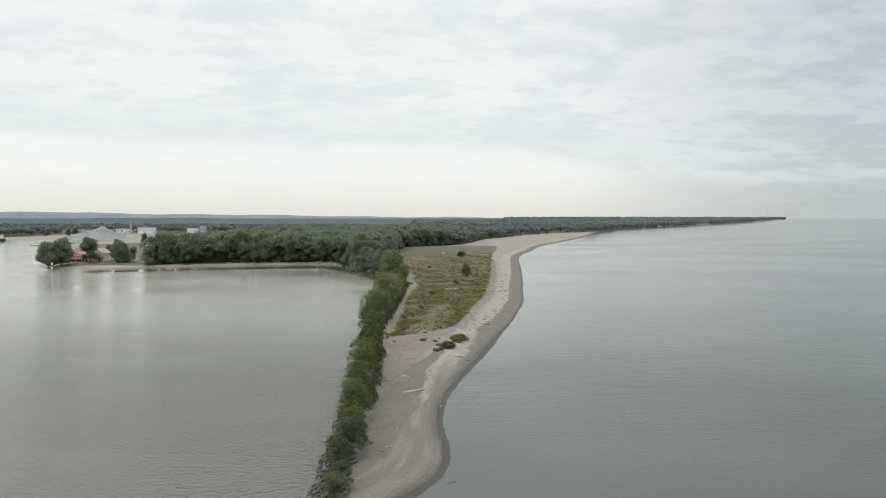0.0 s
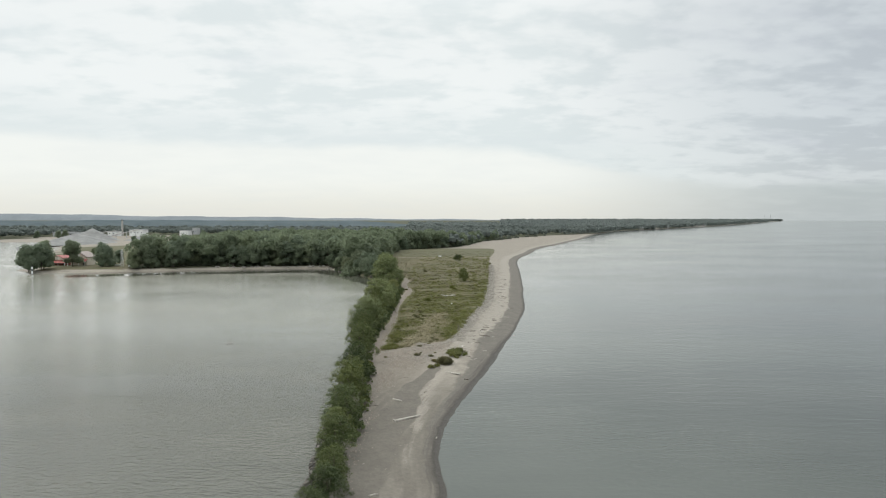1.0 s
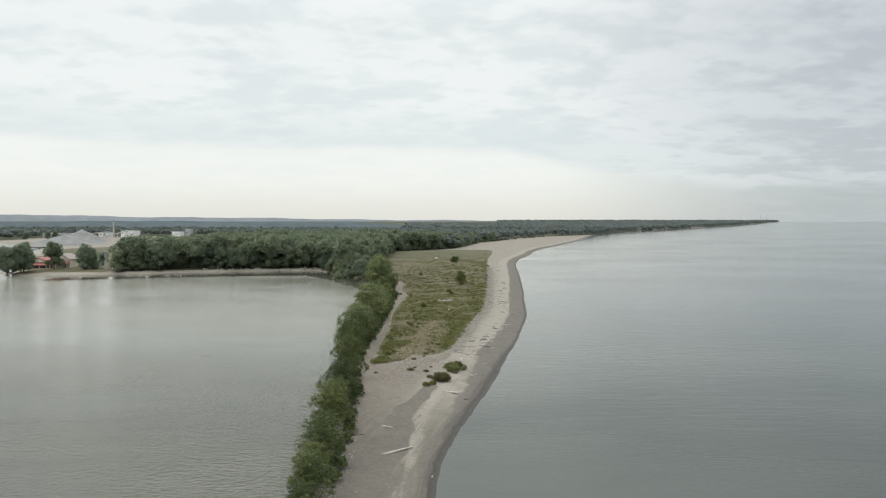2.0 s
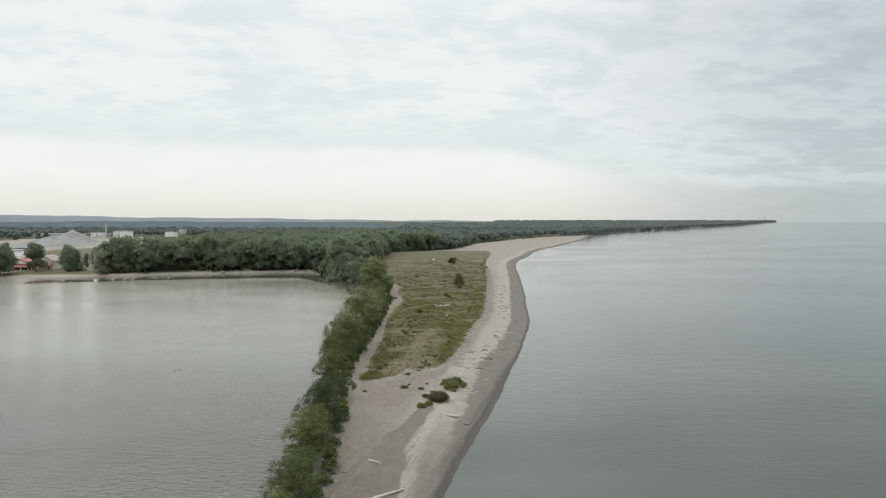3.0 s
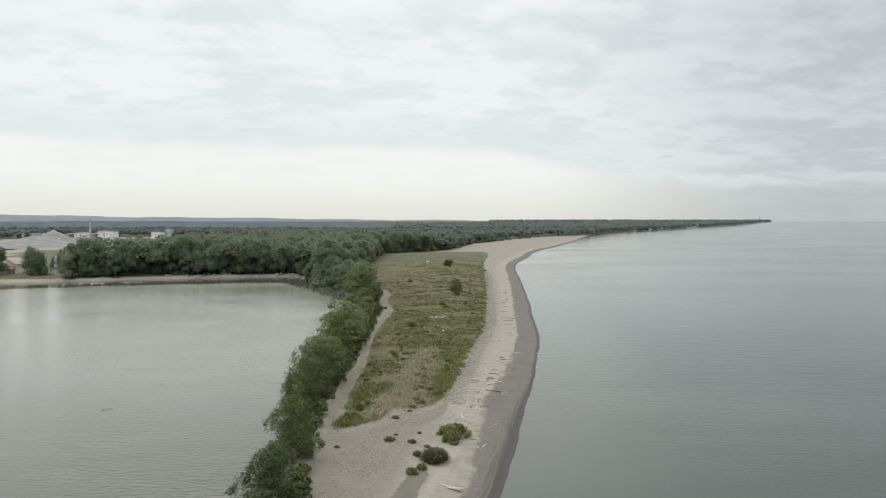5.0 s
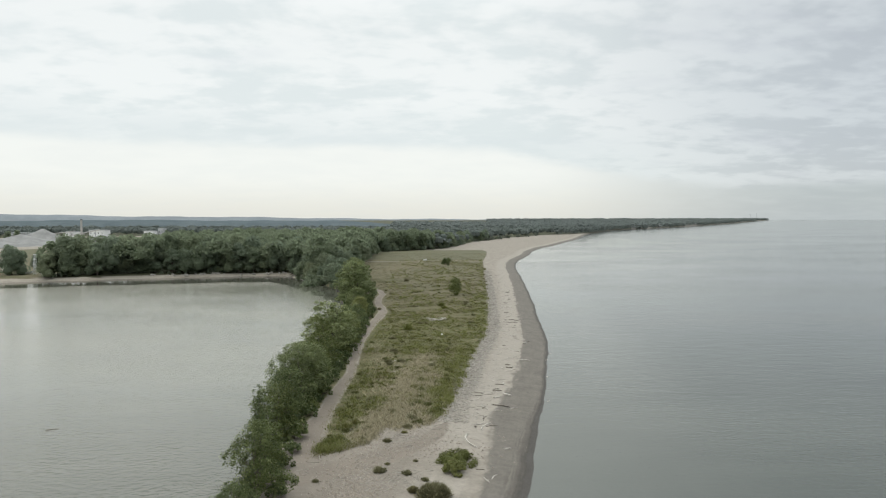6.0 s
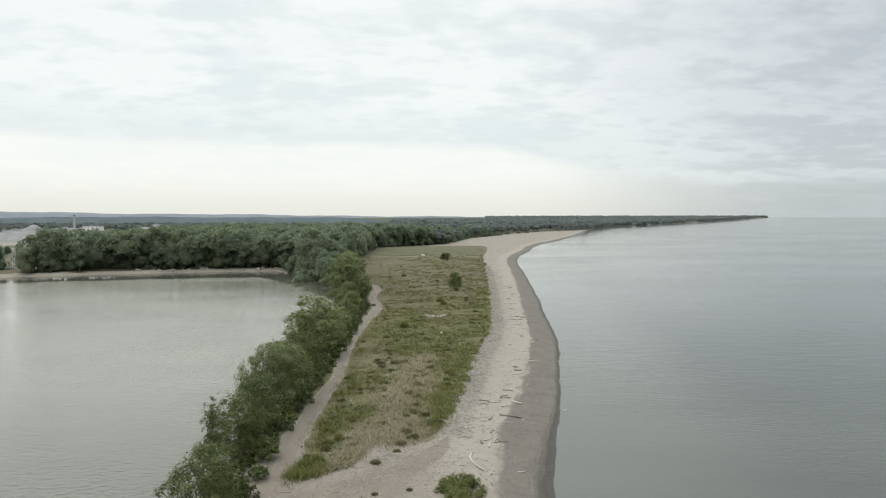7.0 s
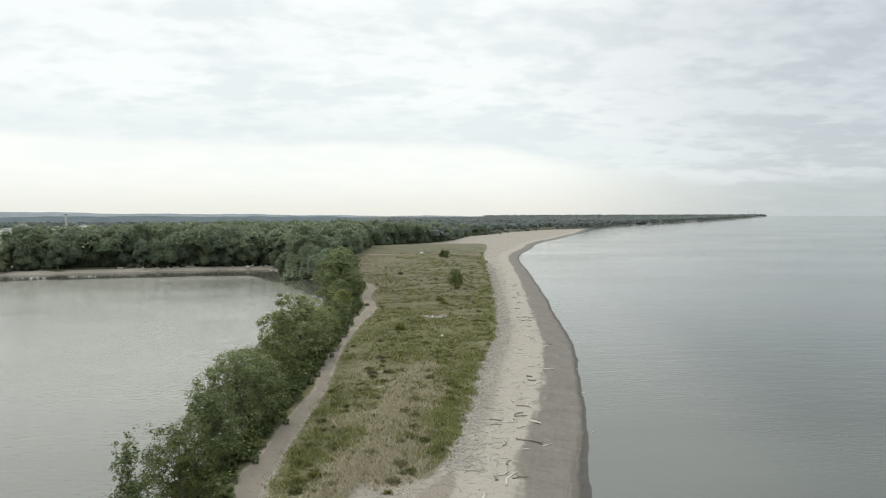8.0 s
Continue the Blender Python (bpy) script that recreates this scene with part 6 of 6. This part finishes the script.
def plant_block(x, y, w, d, h, mat, label, ribs=4):
    b = empty("plant_building", pose(x, y, surface(x, y)))
    part("wall", box(bmesh.new(), 0, 0, h / 2 - 0.5, w, d, h + 1, 0.1), mat, b)
    part("roof", box(bmesh.new(), 0, 0, h + 0.35, w + 0.8, d + 0.8, 0.7, 0.1), GREY_SHEET, b)
    for k in range(ribs):
        part("window", box(bmesh.new(), (k - (ribs - 1) / 2) * w / ribs, -d / 2 - 0.1, h * 0.6, w / ribs * 0.22, 0.25, 1.2), PANE, b)
    return tagged(b, label, "industrial building", "plant buildings")


plant_block(-481, 990, 12, 18, 7, WHITE, "tall white plant building by the chimney", 2)
plant_block(-445, 990, 20, 18, 9, WHITE, "broad white plant building behind the stockpiles")
plant_block(-374, 985, 12, 16, 8, WHITE, "white plant building above the woods", 3)
plant_block(-364, 1000, 7, 12, 11, GREY_SHEET, "narrow grey plant tower above the woods", 2)
plant_block(-530, 960, 40, 16, 6, GREY_SHEET, "long low grey shed on the dock")
plant_block(-470, 900, 26, 12, 5, WHITE, "low white shed on the dock")
plant_block(-374, 622, 26, 9, 3.6, WHITE, "long low white shed at the foot of the stockpiles")
plant_block(-600, 1080, 24, 14, 7, WHITE, "white storage shed beyond the harbour")
plant_block(-690, 1150, 30, 14, 6, GREY_SHEET, "grey storage shed beyond the harbour")


def conveyor(a, b, label):
    """An inclined covered belt on trestles, from a to b."""
    c = empty("conveyor", pose(*a))
    d = Vector(b) - Vector(a)
    part("gallery", tube(bmesh.new(), [(0, 0, 0), d * 0.5, d], [0.7, 0.7, 0.7], 6), SIDING, c, "pale covered gallery")
    for u in (0.3, 0.6, 0.9):
        p = d * u
        part("trestle", tube(bmesh.new(), [(p.x, p.y, -a[2]), (p.x, p.y, p.z)], [0.6, 0.4], 5), GREY_SHEET, c)
    return tagged(c, label, "conveyor", "conveyors on the dock")


conveyor((-400, 800, 5), (-440, 978, 12), "long pale conveyor rising from the stockpiles")
conveyor((-500, 930, 5), (-476, 985, 10), "short pale conveyor beside the chimney")


def chimney(x, y, h, r, label, mat):
    c = empty("chimney", pose(x, y, surface(x, y)))
    part("stack", tube(bmesh.new(), [(0, 0, -1), (0, 0, h * 0.5), (0, 0, h)], [r * 1.3, r * 1.1, r], 14), mat, c)
    part("rim", tube(bmesh.new(), [(0, 0, h - 0.8), (0, 0, h + 0.1)], [r * 1.25, r * 1.25], 14), DARK, c)
    return tagged(c, label, "chimney", "chimneys")


chimney(-467, 985, 24, 1.15, "pale chimney with a dark rim among plant buildings", SIDING)
chimney(2225, 4500, 40, 0.75, "tall thin chimney on the far headland", GREY_SHEET)
chimney(2268, 4500, 44, 0.8, "tall thin chimney on the far headland", GREY_SHEET)


def ship(x, y, turn):
    s = empty("ship", pose(x, y, 0, 0, 0, turn))
    bm = bmesh.new()
    out = [(-26, 0), (-22, 4), (18, 4.4), (24, 3.4), (24, -3.4), (18, -4.4), (-22, -4)]
    lo = [bm.verts.new((a * 0.97, b * 0.8, -1)) for a, b in out]
    hi = [bm.verts.new((a, b, 3.2)) for a, b in out]
    for i in range(len(out)):
        j = (i + 1) % len(out)
        bm.faces.new((lo[i], lo[j], hi[j], hi[i]))
    bm.faces.new(hi)
    bm.faces.new(lo[::-1])
    part("hull", bm, DARK, s, "dark painted hull")
    part("deckhouse", box(bmesh.new(), 14, 0, 5.2, 15, 6.6, 4, 0.15), WHITE, s, "white deckhouse")
    part("bridge", box(bmesh.new(), 9, 0, 8.5, 6, 6.0, 2.6, 0.15), WHITE, s)
    part("window_band", box(bmesh.new(), 9, 0, 8.9, 6.08, 6.08, 0.8), PANE, s)
    part("bow_rail", box(bmesh.new(), -14, 0, 4.0, 16, 6.6, 1.6, 0.1), WHITE, s)
    part("mast", tube(bmesh.new(), [(18, 0, 7), (18, 0, 14)], [0.3, 0.15], 8), WHITE, s)
    return tagged(s, "moored ship with dark hull and white deckhouse", "ship")


ship(-506, 722, 4)


def far_house(x, y, w, label):
    h = empty("house", pose(x, y, surface(x, y)))
    part("wall", box(bmesh.new(), 0, 0, 1.8, w, 9, 5.4), SIDING, h)
    link_mesh("roof", [(-w / 2 - 0.6, -5.4, 4.4), (w / 2 + 0.6, -5.4, 4.4), (w / 2 + 0.6, 5.4, 4.4), (-w / 2 - 0.6, 5.4, 4.4), (-w / 2 - 0.6, 0, 7.4), (w / 2 + 0.6, 0, 7.4)],
              [(0, 1, 5, 4), (2, 3, 4, 5), (0, 4, 3), (1, 2, 5), (3, 2, 1, 0)], SLATE, h)
    for k in (-1, 0, 1):
        part("window", box(bmesh.new(), k * w / 3.4, -4.55, 2.4, 1.6, 0.2, 1.6), PANE, h)
    return tagged(h, label, "house", "houses along the far shore")


for y, w, back in ((1585, 8, 9), (1745, 8, 10), (2040, 9, 10), (2690, 10, 10)):
    far_house(float(right_x(np.array(y))) - back, y, w, "small pale house among trees on the far shore")


def bluffs():
    """Bare clay faces where the far shore is eroding."""
    for y0, y1, h in ((1640, 1720, 4), (1930, 2060, 5), (2350, 2470, 5), (2860, 3050, 6), (3560, 3800, 6)):
        ys = np.linspace(y0, y1, 24)
        v = []
        for k, (dx, u) in enumerate(((-4, -0.1), (-9, 0.55), (-12, 0.9), (-20, 1.0))):
            for i, y in enumerate(ys):
                x = float(right_x(np.array(y)))
                hh = h * math.sin(math.pi * (i + 0.5) / 24) ** 0.5 * (0.8 + 0.2 * math.sin(i * 1.7))
                v.append((x + dx + 1.5 * math.sin(i * 2.1 + k), y, float(lift(np.array(x), np.array(y))) + hh * u))
        n = len(ys)
        f = [(k * n + i, k * n + i + 1, (k + 1) * n + i + 1, (k + 1) * n + i) for k in range(3) for i in range(n - 1)]
        ob = link_mesh("bluff", v, f, BLUFF)
        tagged(ob, "bare pale clay bluff on the far shore", "bluff", "bluffs", "structure")


bluffs()

# ---- armour stones of the breakwater, piece by piece ----
def lay_stones():
    rng = random.Random(23)
    shapes = stone_meshes()
    count = 0
    y = 56.0
    near = ((0.32, 0.10), (0.74, 0.46), (1.18, 0.80), (1.66, 1.06), (2.2, 1.14))
    far = ((0.35, 0.12), (0.95, 0.62), (1.6, 1.0))
    while y < 120 and count < 300:
        w = rng.uniform(0.55, 0.95) if y < 92 else rng.uniform(0.9, 1.5)
        for k, (dx, z) in enumerate(near if y < 92 else far):
            if k == 4 and rng.random() < 0.5:
                continue
            ob = new("stone", rng.choice(shapes))
            ob.parent = BREAKWATER
            ob.matrix_basis = Matrix.LocRotScale((float(left_x(y)) + dx + rng.uniform(-0.07, 0.07), y + rng.uniform(-0.08, 0.08) + 0.32 * (k % 2), z + rng.uniform(-0.09, 0.09)),
                                                 Euler((rng.uniform(-0.12, 0.12), rng.uniform(-0.40, -0.05), rng.uniform(-0.14, 0.14))),
                                                 (rng.uniform(0.42, 0.56) if y < 92 else rng.uniform(0.55, 0.75), w * rng.uniform(0.84, 0.96), rng.uniform(0.40, 0.62)))
            count += 1
        y += w
    # fallen slabs at the top of the bank
    for x, y, turn in ((-10.35, 73.9, 58), (-10.0, 73.0, 55)):
        ob = new("stone", shapes[1])
        ob.parent = BREAKWATER
        ob.matrix_basis = Matrix.LocRotScale((x, y, surface(x, y) + 0.15), Euler((0, 0.1, radians(turn))), (1.7, 0.35, 0.25))


lay_stones()
